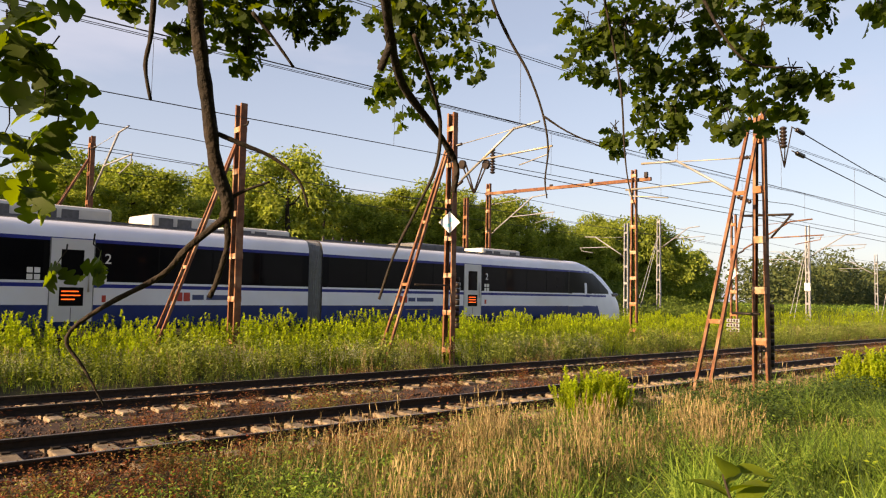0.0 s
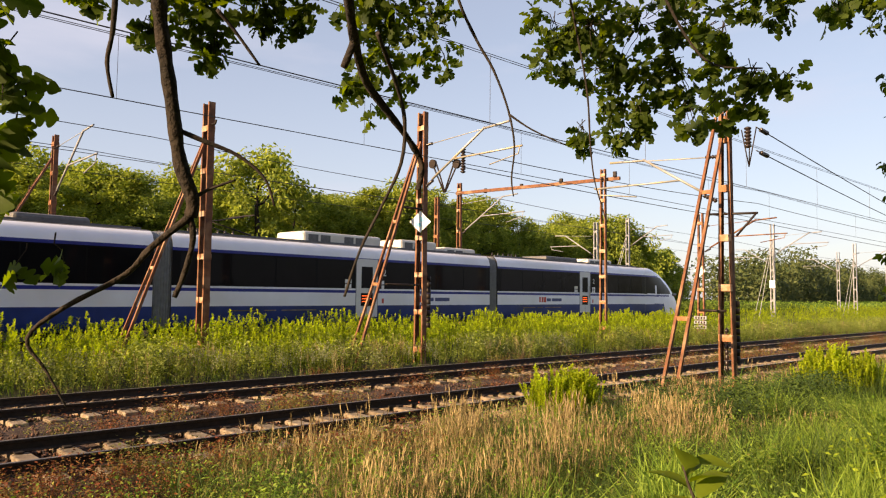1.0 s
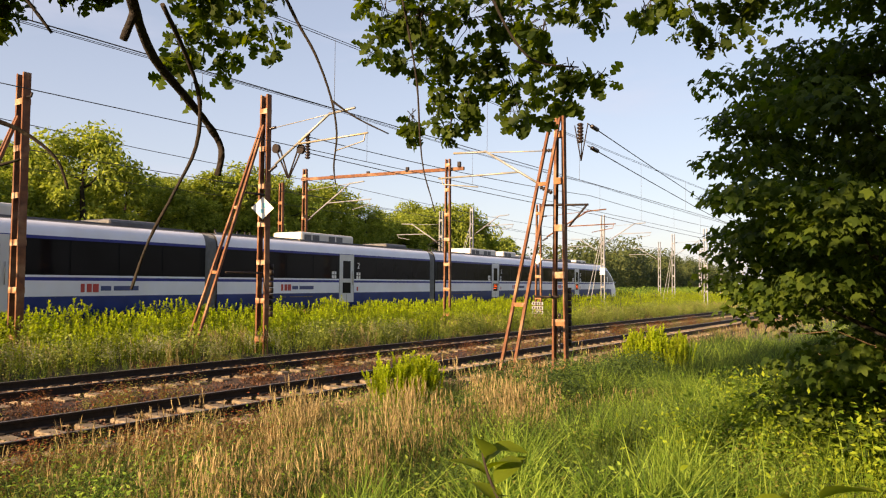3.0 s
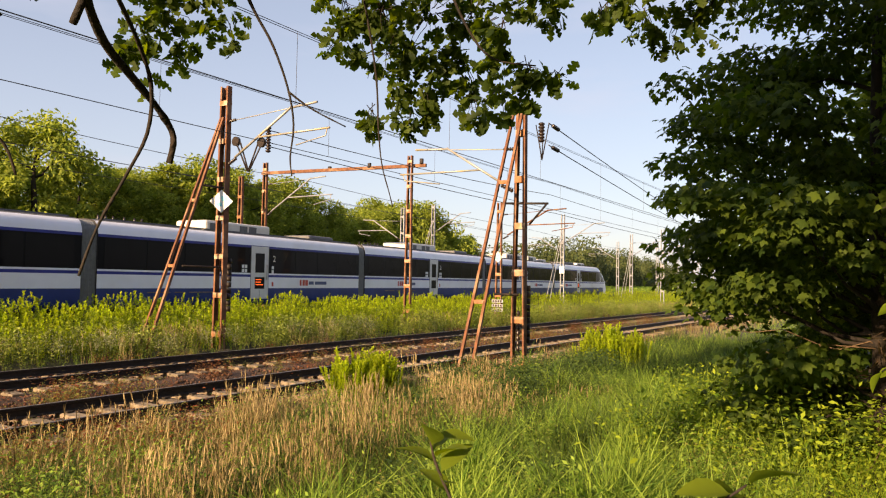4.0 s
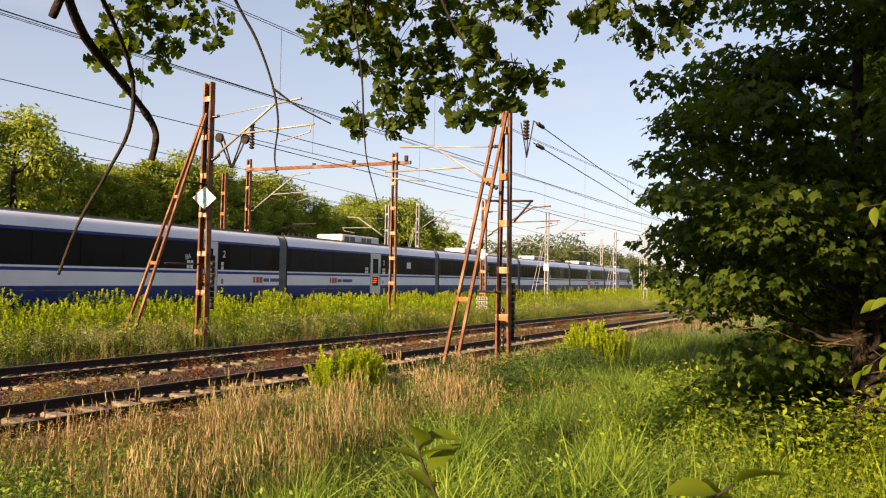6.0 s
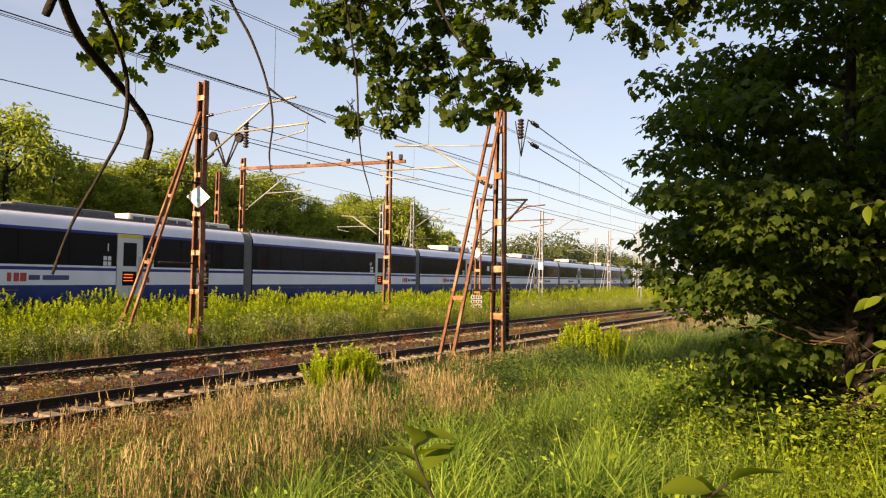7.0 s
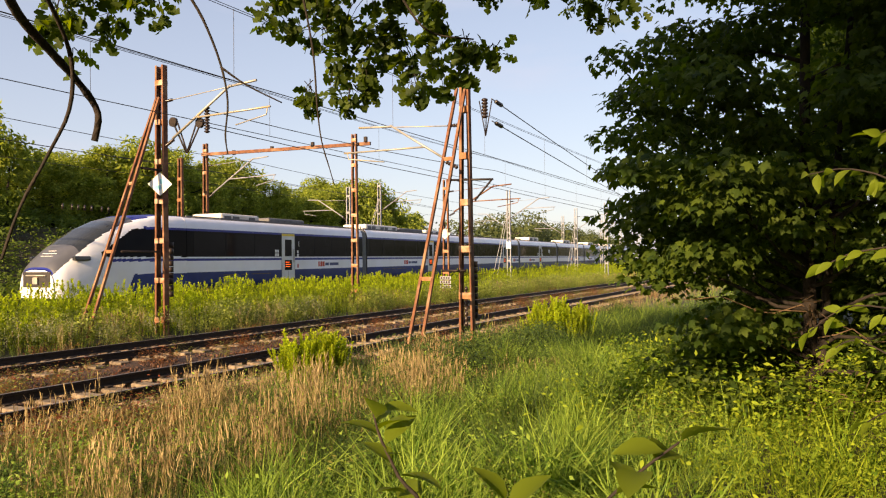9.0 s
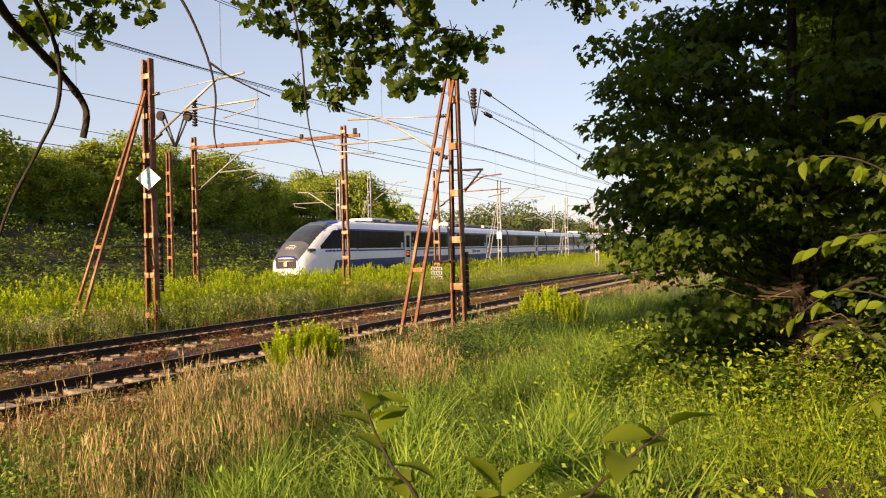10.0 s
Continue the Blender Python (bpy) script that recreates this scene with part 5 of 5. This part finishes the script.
    protos = [far_tree(101, 7.2, 3.0, M_BGTREE), far_tree(102, 6.2, 3.2, M_BGTREE), far_tree(103, 8.0, 2.6, M_BGTREE), far_tree(104, 4.6, 2.8, M_BGTREE, count=10000)]
    lab = "broad-leaved tree in the sunlit row on top of the bank"
    n = 0
    used = [False] * 4
    for x in np.arange(-28, 84, 2.7):
        k = n % 4 if r.random() < 0.7 else int(r.integers(0, 4))
        n += 1
        for dy in (0, 1):
            xx, yy = x + r.uniform(-1.2, 1.2), track_y(x) + 15.5 + dy * 5.5 + r.uniform(-1.3, 1.3)
            m = Matrix.Translation((xx, yy, float(land(xx, yy)))) @ pose(0, 0, 0, 0, 0, r.uniform(0, 360))
            kk = (k + dy) % 4
            top = float(np.interp(xx, ROW_X, ROW_TOP)) + r.uniform(-0.9, 0.1)
            s = max(0.45, (top - float(land(xx, yy))) / ROW_H[kk])
            if not used[kk]:
                ob, used[kk] = protos[kk], True
                ob.matrix_basis = m
            else:
                ob = copy_thing(protos[kk], m)
            ob.scale = (s * 0.5 + 0.5, s * 0.5 + 0.5, s)
            tagged(ob, lab, "tree", "trees on the bank")
    # low trees added out of view by the line, meant to shade the train
    for k in range(16):
        xx, yy = (-33 + 3.1 * k, r.uniform(27.6, 29.6)) if k < 7 else (r.uniform(-32, -9), r.uniform(31, 37))
        ob = copy_thing(protos[k % 3], Matrix.Translation((xx, yy, float(land(xx, yy)))) @ pose(0, 0, 0, 0, 0, r.uniform(0, 360)))
        ob.scale = (0.8, 0.8, 0.75) if k < 7 else (0.85, 0.85, 0.85)
        tagged(ob, "low broad-leaved tree added beside the running line for shade", "tree", "trees on the bank")
    # wood added behind the camera, blocking sky light on the maple and oak
    for k in range(10):
        xx, yy = -16 + k * 4.6 + r.uniform(-1, 1), r.uniform(-13, -7.5)
        ob = copy_thing(protos[k % 4], Matrix.Translation((xx, yy, float(land(xx, yy)))) @ pose(0, 0, 0, 0, 0, r.uniform(0, 360)))
        ob.scale = (1.6, 1.6, 1.7)
        tagged(ob, "tall broad-leaved tree added behind the meadow to block sky light", "tree", "trees of the wood")
    # extra trees that close the bright gaps behind the maple's crown
    for xx, yy, k, s in ((13.6, -1.6, 0, 1.0), (13.2, -4.6, 1, 1.1), (16.5, -2.6, 2, 1.1), (12.4, -7.4, 0, 1.2), (17, -6, 1, 1.2)):
        ob = copy_thing(protos[k], Matrix.Translation((xx, yy, float(land(xx, yy)))) @ pose(0, 0, 0, 0, 0, r.uniform(0, 360)))
        ob.scale = (s, s, s)
        tagged(ob, "broad-leaved tree in the shade behind the maple", "tree", "trees of the wood")
    # far woods as one sheet
    cnt = 110000
    x = r.uniform(120, 420, cnt)
    side = r.random(cnt) < 0.8
    y = np.where(side, 50 + (x - 120) * 0.16 + r.uniform(0, 14, cnt), r.uniform(-30, 8, cnt))
    top = 8.5 + 2.5 * np.sin(x * 0.13) + 1.6 * np.sin(x * 0.41 + 1)
    z = land(x, y) + np.abs(r.random(cnt)) ** 0.7 * top
    pos = np.stack([x, y, z], 1)
    V, F = leaves_at(SMALL_LEAF, pos, r.uniform(0.45, 1.0, cnt), r, 0.8)
    tagged(new("far_woods", np_mesh("far_woods", V, F, [M_FARWOOD])), "pale green distant woods along the line", "woods", kind="stuff")


def leafy_cloud(r, centres, radii, counts, flat=0.9):
    pos, out = [], []
    for c, rad, n in zip(centres, radii, counts):
        d = r.normal(0, 1, (n, 3))
        d /= np.linalg.norm(d, axis=1)[:, None]
        pos.append(np.array(c) + d * np.array(rad) * (r.random(n) ** 0.45)[:, None])
        out.append(d)
    return np.concatenate(pos), np.concatenate(out)


CROWN_Z = [0.7, 1.1, 1.5, 2.1, 2.5, 2.8, 3.15, 3.5, 3.9, 4.3, 4.7, 5.3, 7.0, 9.0, 10.2]
CROWN_R = [1.6, 2.0, 2.45, 2.9, 2.95, 3.05, 2.6, 2.75, 2.85, 2.5, 2.25, 2.15, 2.0, 1.3, 0.4]


def make_maple():
    """The dark maple that closes the view beside the meadow."""
    r = np.random.default_rng(23)
    g0 = float(land(9.2, 0.15))
    e = empty_thing("maple_tree", pose(9.2, 0.15, g0), "dense dark green maple with low sunlit branches over undergrowth", "tree")
    bm = bmesh.new()
    tube(bm, [(0, 0, -0.3), (0.03, 0.0, 1.2), (-0.05, 0.03, 2.8), (0.05, 0, 4.6), (0, 0, 7.5), (0.1, 0, 9.6)], [0.085, 0.07, 0.062, 0.05, 0.03, 0.012], 9)
    part("trunk", bm, M_BARK, e)
    bm = bmesh.new()
    tube(bm, [(0.05, -0.02, 0.1), (0.02, -0.08, 0.6), (0.10, -0.15, 1.3), (0.5, -0.5, 5.0)], [0.07, 0.06, 0.05, 0.03], 8)
    part("trunk_fork", bm, M_BARK, e)
    cen, rad, cnt = [], [], []
    for k in range(330):          # flat sprays in tiers, most of them towards the rim
        z = 0.75 + 9.2 * r.random() ** 1.25
        reach = float(np.interp(z, CROWN_Z, CROWN_R))
        a = r.uniform(0, 2 * math.pi)
        q = max(0.15, reach * math.sqrt(r.uniform(0.12, 1.0)) - 0.42)
        c = (q * math.cos(a), q * math.sin(a), z - g0 - 0.05 * q)
        if c[2] < 0.5 and q > 0.8:                               # dim hollow below the lowest boughs
            continue
        if c[0] < 0.25 and -0.75 < c[1] - 0.1 * c[0] < 0.55 and c[2] < 1.75:      # the trunk shows here
            continue
        cen.append(c)
        rad.append((0.58, 0.58, 0.17))
        cnt.append(180 if z < 5.5 else 70)
        if k % 3 == 0:
            bm = bmesh.new()
            tube(bm, branch_line((0, 0, max(0.4, c[2] - 0.35 * q)), c, r, 0.08, 4), [0.030, 0.022, 0.016, 0.011, 0.005], 5)
            part("limb", bm, M_TWIG, e)
    for k in range(60):           # the far side of the crown, down to the ground
        cen.append((r.uniform(0.8, 2.8), r.uniform(-4.6, 2.0), r.uniform(0.2, 4.5)))
        rad.append((0.7, 0.7, 0.4))
        cnt.append(130)
    pos, out = leafy_cloud(r, cen, rad, cnt)
    V, F = leaves_at(MAPLE_LEAF, pos, r.uniform(0.075, 0.135, len(pos)), r, 0.42, out, -0.65)
    part("crown", np_mesh("crown", V, F, [M_MAPLE]), None, e)
    # bare lower twigs reaching over the undergrowth
    for k in range(16):
        a, q, z = r.uniform(0.55, 1.25) * math.pi, r.uniform(0.9, 2.3), r.uniform(0.25, 1.5)
        bm = bmesh.new()
        tube(bm, branch_line((0.05, 0, z * 0.8 + 0.1), (q * math.cos(a), q * math.sin(a), z + r.uniform(-0.25, 0.3)), r, 0.12, 5), [0.010, 0.009, 0.007, 0.005, 0.004, 0.002], 4)
        part("bare_twig", bm, M_DRYTWIG, e)


def hanging(e, name, pts, r0, r1, sides=7):
    n = len(pts)
    fine = []
    for k in range(n - 1):
        p0, p1, p2, p3 = (Vector(pts[max(0, min(n - 1, j))]) for j in (k - 1, k, k + 1, k + 2))
        for t in (0, 0.25, 0.5, 0.75):
            fine.append(0.5 * ((2 * p1) + (p2 - p0) * t + (2 * p0 - 5 * p1 + 4 * p2 - p3) * t * t + (3 * p1 - p0 - 3 * p2 + p3) * t ** 3))
    fine.append(Vector(pts[-1]))
    g = random.Random(name + str(len(pts)))
    m = len(fine)
    rad = [(r0 + (r1 - r0) * k / (m - 1)) * g.uniform(0.88, 1.14) for k in range(m)]
    bm = bmesh.new()
    tube(bm, fine, rad, sides)
    return part(name, bm, M_BARK if r0 > 0.008 else M_TWIG, e)


def rosettes(r, sprays, s0, s1, dense):
    """Oak foliage: twiglets in each spray, every one ending in a whorl of leaves."""
    pos, yaw, pitch, roll, size, bm = [], [], [], [], [], bmesh.new()
    for x, y, z, rad in sprays:
        c = np.array((x, y, z))
        for _ in range(max(1, int(dense * (rad / 0.034) ** 2 * 1.05))):
            d = r.normal(0, 1, 3)
            d /= np.linalg.norm(d)
            tip = c + d * np.array((1, 1, 0.92)) * rad * r.random() ** 0.4
            root = tip - d * rad * 0.7 + np.array((0, 0, 0.05))
            tube(bm, branch_line(root, tip, r, 0.07, 3), [0.0022, 0.0018, 0.0015, 0.001], 4)
            heading = math.atan2(d[1], d[0])
            n = int(r.integers(5, 9))
            for k in range(n):
                pos.append(tip + r.normal(0, 0.010, 3) - d * 0.02 * r.random())
                yaw.append(heading - math.pi / 2 + (k / n - 0.5) * 5.2 + r.normal(0, 0.3))
                pitch.append(r.normal(0, 0.75))
                roll.append(r.normal(-0.55 + 0.5 * d[2], 0.65))
                size.append(r.uniform(s0, s1))
    V, F = scatter(OAK_LEAF[0], OAK_LEAF[1], np.array(pos), euler_np(np.array(yaw), np.array(pitch), np.array(roll)), np.array(size))
    return V, F, bm


T3LINE = [(2.36, 1.88, 3.39), (2.46, 1.89, 3.16), (2.54, 1.90, 2.94), (2.59, 1.92, 2.73), (2.62, 1.92, 2.58), (2.65, 1.90, 2.46), (2.67, 1.89, 2.39)]


def make_oak():
    """The oak over the camera: hanging boughs and leaf sprays."""
    r = np.random.default_rng(29)
    e = empty_thing("oak_tree", pose(0, 0, 0), "oak with bare hanging boughs and lobed dark green leaves overhead", "tree")
    hanging(e, "bough", [(0.65, 1.92, 3.01), (0.70, 1.97, 2.85), (0.72, 1.99, 2.77), (0.77, 2.03, 2.60), (0.81, 2.05, 2.43), (0.85, 2.05, 2.33), (0.85, 2.06, 2.28)], 0.021, 0.018)
    hanging(e, "bough", [(0.85, 2.06, 2.28), (0.76, 2.10, 2.19), (0.70, 2.13, 2.11), (0.56, 2.17, 2.02), (0.48, 2.19, 1.94), (0.52, 2.17, 1.86), (0.57, 2.15, 1.76)], 0.0115, 0.0022)
    hanging(e, "twig", [(0.79, 2.04, 2.52), (0.87, 2.01, 2.49), (0.95, 1.98, 2.46), (1.02, 1.95, 2.40), (1.05, 1.94, 2.32)], 0.0075, 0.003)
    hanging(e, "twig", [(0.85, 2.06, 2.28), (0.86, 2.06, 2.21), (0.84, 2.07, 2.11), (0.82, 2.08, 2.05)], 0.0095, 0.007)
    hanging(e, "twig", [(0.85, 2.05, 2.33), (0.89, 2.03, 2.36), (0.95, 1.99, 2.39)], 0.007, 0.003)
    hanging(e, "bough", [(0.54, 0.91, 2.57), (0.61, 0.98, 2.53), (0.66, 1.03, 2.49), (0.74, 1.10, 2.45), (0.82, 1.13, 2.41), (0.89, 1.15, 2.37), (0.93, 1.16, 2.33), (0.93, 1.17, 2.28)], 0.0085, 0.006)
    hanging(e, "twig", [(0.70, 1.02, 2.51), (0.79, 1.08, 2.46), (0.84, 1.11, 2.40), (0.85, 1.13, 2.32), (0.83, 1.16, 2.24), (0.80, 1.19, 2.15), (0.78, 1.21, 2.06)], 0.0042, 0.0025)
    hanging(e, "twig", [(0.66, 1.03, 2.49), (0.66, 1.06, 2.45)], 0.0075, 0.0065)
    hanging(e, "twig", [(1.46, 1.62, 3.07), (1.50, 1.64, 2.98), (1.57, 1.63, 2.87), (1.63, 1.61, 2.78), (1.69, 1.60, 2.66), (1.72, 1.60, 2.55), (1.73, 1.62, 2.45), (1.74, 1.62, 2.39)], 0.006, 0.002)
    hanging(e, "twig", [(1.69, 1.60, 2.65), (1.75, 1.55, 2.60), (1.82, 1.47, 2.55)], 0.004, 0.002)
    hanging(e, "twig", [(0.54, 1.82, 2.80), (0.55, 1.86, 2.69), (0.55, 1.89, 2.62), (0.57, 1.90, 2.54)], 0.007, 0.004)
    hanging(e, "twig", [(0.92, 2.08, 2.91), (0.98, 2.08, 2.86), (1.06, 2.07, 2.77)], 0.007, 0.004)
    hanging(e, "twig", T3LINE, 0.0055, 0.002)
    hanging(e, "twig", [(2.34, 1.44, 3.23), (2.44, 1.39, 3.05), (2.52, 1.32, 2.94), (2.60, 1.17, 2.91)], 0.006, 0.003)
    # the boughs go on up into the crown overhead
    for a, b in (((0.65, 1.92, 3.01), (-0.6, 0.6, 5.0)), ((0.54, 0.91, 2.57), (-0.4, 0.2, 4.8)), (T3LINE[0], (0.5, 0.3, 5.2)), ((2.34, 1.44, 3.23), (0.6, 0.2, 5.2)), ((1.46, 1.62, 3.07), (0.2, 0.2, 5.0))):
        hanging(e, "bough", branch_line(a, b, r, 0.05, 4), 0.015, 0.06)
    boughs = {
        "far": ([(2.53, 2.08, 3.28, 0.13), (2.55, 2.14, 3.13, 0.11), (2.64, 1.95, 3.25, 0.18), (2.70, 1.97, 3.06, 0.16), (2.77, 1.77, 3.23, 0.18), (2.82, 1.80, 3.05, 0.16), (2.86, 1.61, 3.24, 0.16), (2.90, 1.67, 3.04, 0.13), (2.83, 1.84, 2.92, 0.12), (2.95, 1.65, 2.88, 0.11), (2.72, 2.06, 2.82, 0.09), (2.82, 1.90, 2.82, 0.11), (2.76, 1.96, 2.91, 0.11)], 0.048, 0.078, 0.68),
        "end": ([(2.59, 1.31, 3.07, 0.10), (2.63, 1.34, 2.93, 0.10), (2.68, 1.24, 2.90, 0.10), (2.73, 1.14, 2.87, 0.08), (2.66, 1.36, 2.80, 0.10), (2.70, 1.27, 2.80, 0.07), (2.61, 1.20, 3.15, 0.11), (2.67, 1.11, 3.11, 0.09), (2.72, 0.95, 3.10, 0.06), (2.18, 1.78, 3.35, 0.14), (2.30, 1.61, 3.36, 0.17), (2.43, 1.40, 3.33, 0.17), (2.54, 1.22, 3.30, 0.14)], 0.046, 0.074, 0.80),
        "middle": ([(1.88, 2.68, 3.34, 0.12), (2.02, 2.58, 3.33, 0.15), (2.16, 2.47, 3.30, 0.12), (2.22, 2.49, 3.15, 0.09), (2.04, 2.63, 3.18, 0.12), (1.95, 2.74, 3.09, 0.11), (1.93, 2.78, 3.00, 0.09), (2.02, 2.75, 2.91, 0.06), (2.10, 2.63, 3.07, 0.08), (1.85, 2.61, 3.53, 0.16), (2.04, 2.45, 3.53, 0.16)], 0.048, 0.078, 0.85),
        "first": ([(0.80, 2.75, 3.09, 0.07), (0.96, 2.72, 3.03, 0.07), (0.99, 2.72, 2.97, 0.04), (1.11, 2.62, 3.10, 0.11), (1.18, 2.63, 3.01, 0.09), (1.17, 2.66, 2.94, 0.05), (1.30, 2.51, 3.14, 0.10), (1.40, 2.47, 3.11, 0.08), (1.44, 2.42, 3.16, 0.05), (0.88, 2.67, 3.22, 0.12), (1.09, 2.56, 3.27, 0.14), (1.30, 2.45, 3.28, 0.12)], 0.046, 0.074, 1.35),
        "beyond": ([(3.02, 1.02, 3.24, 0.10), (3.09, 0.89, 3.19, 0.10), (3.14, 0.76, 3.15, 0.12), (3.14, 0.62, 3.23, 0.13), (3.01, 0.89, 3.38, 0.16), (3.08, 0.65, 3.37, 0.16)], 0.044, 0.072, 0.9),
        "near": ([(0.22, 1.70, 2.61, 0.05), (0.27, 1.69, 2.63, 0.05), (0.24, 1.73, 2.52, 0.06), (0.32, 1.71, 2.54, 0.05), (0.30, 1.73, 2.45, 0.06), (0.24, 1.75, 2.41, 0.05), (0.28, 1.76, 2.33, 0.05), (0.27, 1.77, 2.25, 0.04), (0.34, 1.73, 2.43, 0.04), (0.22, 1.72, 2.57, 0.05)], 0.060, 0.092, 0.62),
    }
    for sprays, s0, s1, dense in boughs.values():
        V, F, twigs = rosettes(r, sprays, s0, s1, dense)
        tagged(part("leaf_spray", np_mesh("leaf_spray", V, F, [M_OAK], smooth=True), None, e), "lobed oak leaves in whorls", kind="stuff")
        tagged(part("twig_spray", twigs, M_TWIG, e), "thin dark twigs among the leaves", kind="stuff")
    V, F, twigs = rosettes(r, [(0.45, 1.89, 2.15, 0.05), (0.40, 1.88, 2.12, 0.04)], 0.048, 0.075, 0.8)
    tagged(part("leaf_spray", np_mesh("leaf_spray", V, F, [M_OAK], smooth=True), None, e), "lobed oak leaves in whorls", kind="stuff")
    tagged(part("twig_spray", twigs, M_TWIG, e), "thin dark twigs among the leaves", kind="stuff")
    # out-of-view sprays added to keep the sun off the low whorls
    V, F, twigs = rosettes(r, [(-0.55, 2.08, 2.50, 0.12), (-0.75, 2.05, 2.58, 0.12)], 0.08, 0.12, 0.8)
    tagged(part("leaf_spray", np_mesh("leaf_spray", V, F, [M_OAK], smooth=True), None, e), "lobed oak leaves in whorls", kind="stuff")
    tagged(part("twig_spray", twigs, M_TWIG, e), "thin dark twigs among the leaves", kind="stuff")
    # the crown overhead and behind, unseen: laid out and thickened to shade the maple
    cen = [(x, r.uniform(-4.5, 3.2), max(5.3, 5.9 - 0.38 * x) + r.uniform(0, 4.0)) for x in r.uniform(-3.0, 3.2, 110)]
    cen += [(x, r.uniform(-5.5, 3.2), 5.6 - 0.36 * x + r.uniform(0, 5.4)) for x in r.uniform(-5.0, 2.0, 170)]
    # clumps added out of view to shade the maple's outer edge
    cen += [(x, r.uniform(2.6, 6.4), 5.6 - 0.36 * x + r.uniform(0, 5.0)) for x in r.uniform(-7.0, -1.8, 90)]
    pos, out = leafy_cloud(r, cen, [(1.0, 1.0, 0.6)] * len(cen), [190] * len(cen))
    V, F = leaves_at(SMALL_LEAF, pos, r.uniform(0.16, 0.26, len(pos)), r, 0.5, out)
    part("crown", np_mesh("crown", V, F, [M_OAK]), None, e)
    hanging(e, "trunk", [(-1.6, -1.2, float(land(-1.6, -1.2)) - 0.2), (-1.6, -1.2, 1.5), (-1.5, -1.1, 3.2), (-1.2, -0.6, 5.0), (-0.6, 0.3, 9.2)], 0.24, 0.07, 12)


def make_sapling():
    """Broad leaves of young shoots close to the camera."""
    r = np.random.default_rng(31)
    shoots = (([(1.22, 0.62, 1.52), (1.20, 0.68, 1.65), (1.20, 0.72, 1.72), (1.21, 0.74, 1.76)], 13, 0.085), ([(1.19, 0.43, 1.50), (1.19, 0.45, 1.58), (1.20, 0.46, 1.63)], 9, 0.095),
              ([(1.22, 0.36, 1.54), (1.25, 0.31, 1.63), (1.28, 0.25, 1.69), (1.31, 0.19, 1.74)], 10, 0.10))
    for stem, count, size in shoots:
        x, y = stem[0][:2]
        dz = float(land(x, y))
        e = empty_thing("sapling", Matrix.Translation((x, y, dz)), "young shoot with broad glossy green leaves beside the meadow", "sapling", "saplings")
        pts = [Vector((p[0] - x, p[1] - y, p[2] - dz)) for p in stem]
        hanging(e, "stem", [Vector((0, 0, -0.05)), Vector((0.02, 0.0, 0.6))] + pts, 0.005, 0.002)
        for k in range(count):
            f = k / (count - 1) * (len(pts) - 1)
            i = min(int(f), len(pts) - 2)
            a = pts[i].lerp(pts[i + 1], f - i)
            yaw = k * 2.4 + r.uniform(-0.5, 0.5)
            R = euler_np(np.array([yaw]), np.array([r.normal(0, 0.3)]), np.array([r.uniform(0.15, 0.95)]))[0]
            V = (BROAD_LEAF[0] * size * r.uniform(0.75, 1.15)) @ R.T + np.array(a)
            part("leaf", np_mesh("leaf", V, BROAD_LEAF[1], [M_SAPLING], smooth=True), None, e)


def make_young_tree():
    """Arching shoots with bright pointed leaves that reach in beside the maple."""
    r = np.random.default_rng(37)
    bx, by = 3.35, -0.9
    dz = float(land(bx, by))
    e = empty_thing("young_tree", pose(bx, by, dz), "young tree with arching shoots of bright pointed leaves", "tree")
    hanging(e, "stem", [(0, 0, -0.1), (0.0, 0.05, 0.8), (-0.1, 0.2, 1.5), (-0.2, 0.35, 2.0)], 0.016, 0.006)
    tips = (((3.1, -0.3, 2.28), (3.1, -0.12, 2.37), (3.1, 0.02, 2.36)), ((3.1, -0.35, 1.80), (3.11, -0.12, 1.87), (3.11, 0.03, 1.77)), ((3.12, -0.4, 2.06), (3.12, -0.15, 2.07), (3.12, -0.03, 2.02)),
            ((3.1, -0.35, 1.60), (3.1, -0.14, 1.74), (3.1, -0.05, 1.71)), ((3.2, -0.5, 2.35), (3.2, -0.3, 2.52), (3.2, -0.2, 2.5)), ((3.0, -0.4, 1.45), (3.0, -0.25, 1.52), (3.0, -0.15, 1.47)))
    for tip in tips:
        pts = [Vector((p[0] - bx, p[1] - by, p[2] - dz)) for p in tip]
        root = Vector((-0.12, 0.22, min(2.0, max(0.9, pts[0].z - 0.35))))
        hanging(e, "shoot", [root] + pts, 0.005, 0.002)
        for k in range(11):
            f = k / 10 * 2
            i = min(int(f), 1)
            a = pts[i].lerp(pts[i + 1], f - i)
            R = euler_np(np.array([(0.9 if k % 2 else -0.9) + r.normal(0, 0.35)]), np.array([r.normal(0, 0.7)]), np.array([r.normal(-0.25, 0.55)]))[0]
            V = (BROAD_LEAF[0] * np.array([0.75, 1, 1]) * r.uniform(0.065, 0.105)) @ R.T + np.array(a)
            part("leaf", np_mesh("leaf", V, BROAD_LEAF[1], [M_SAPLING], smooth=True), None, e)


make_ground()
make_young_tree()
make_plants()
make_tree_row()
make_masts()
make_wires()
make_maple()
make_oak()
make_sapling()
train = make_train()
make_tracks()


def motions():
    walk(train, [(t * 0.5, train_pose(t * 0.5)) for t in range(21)])


motions()
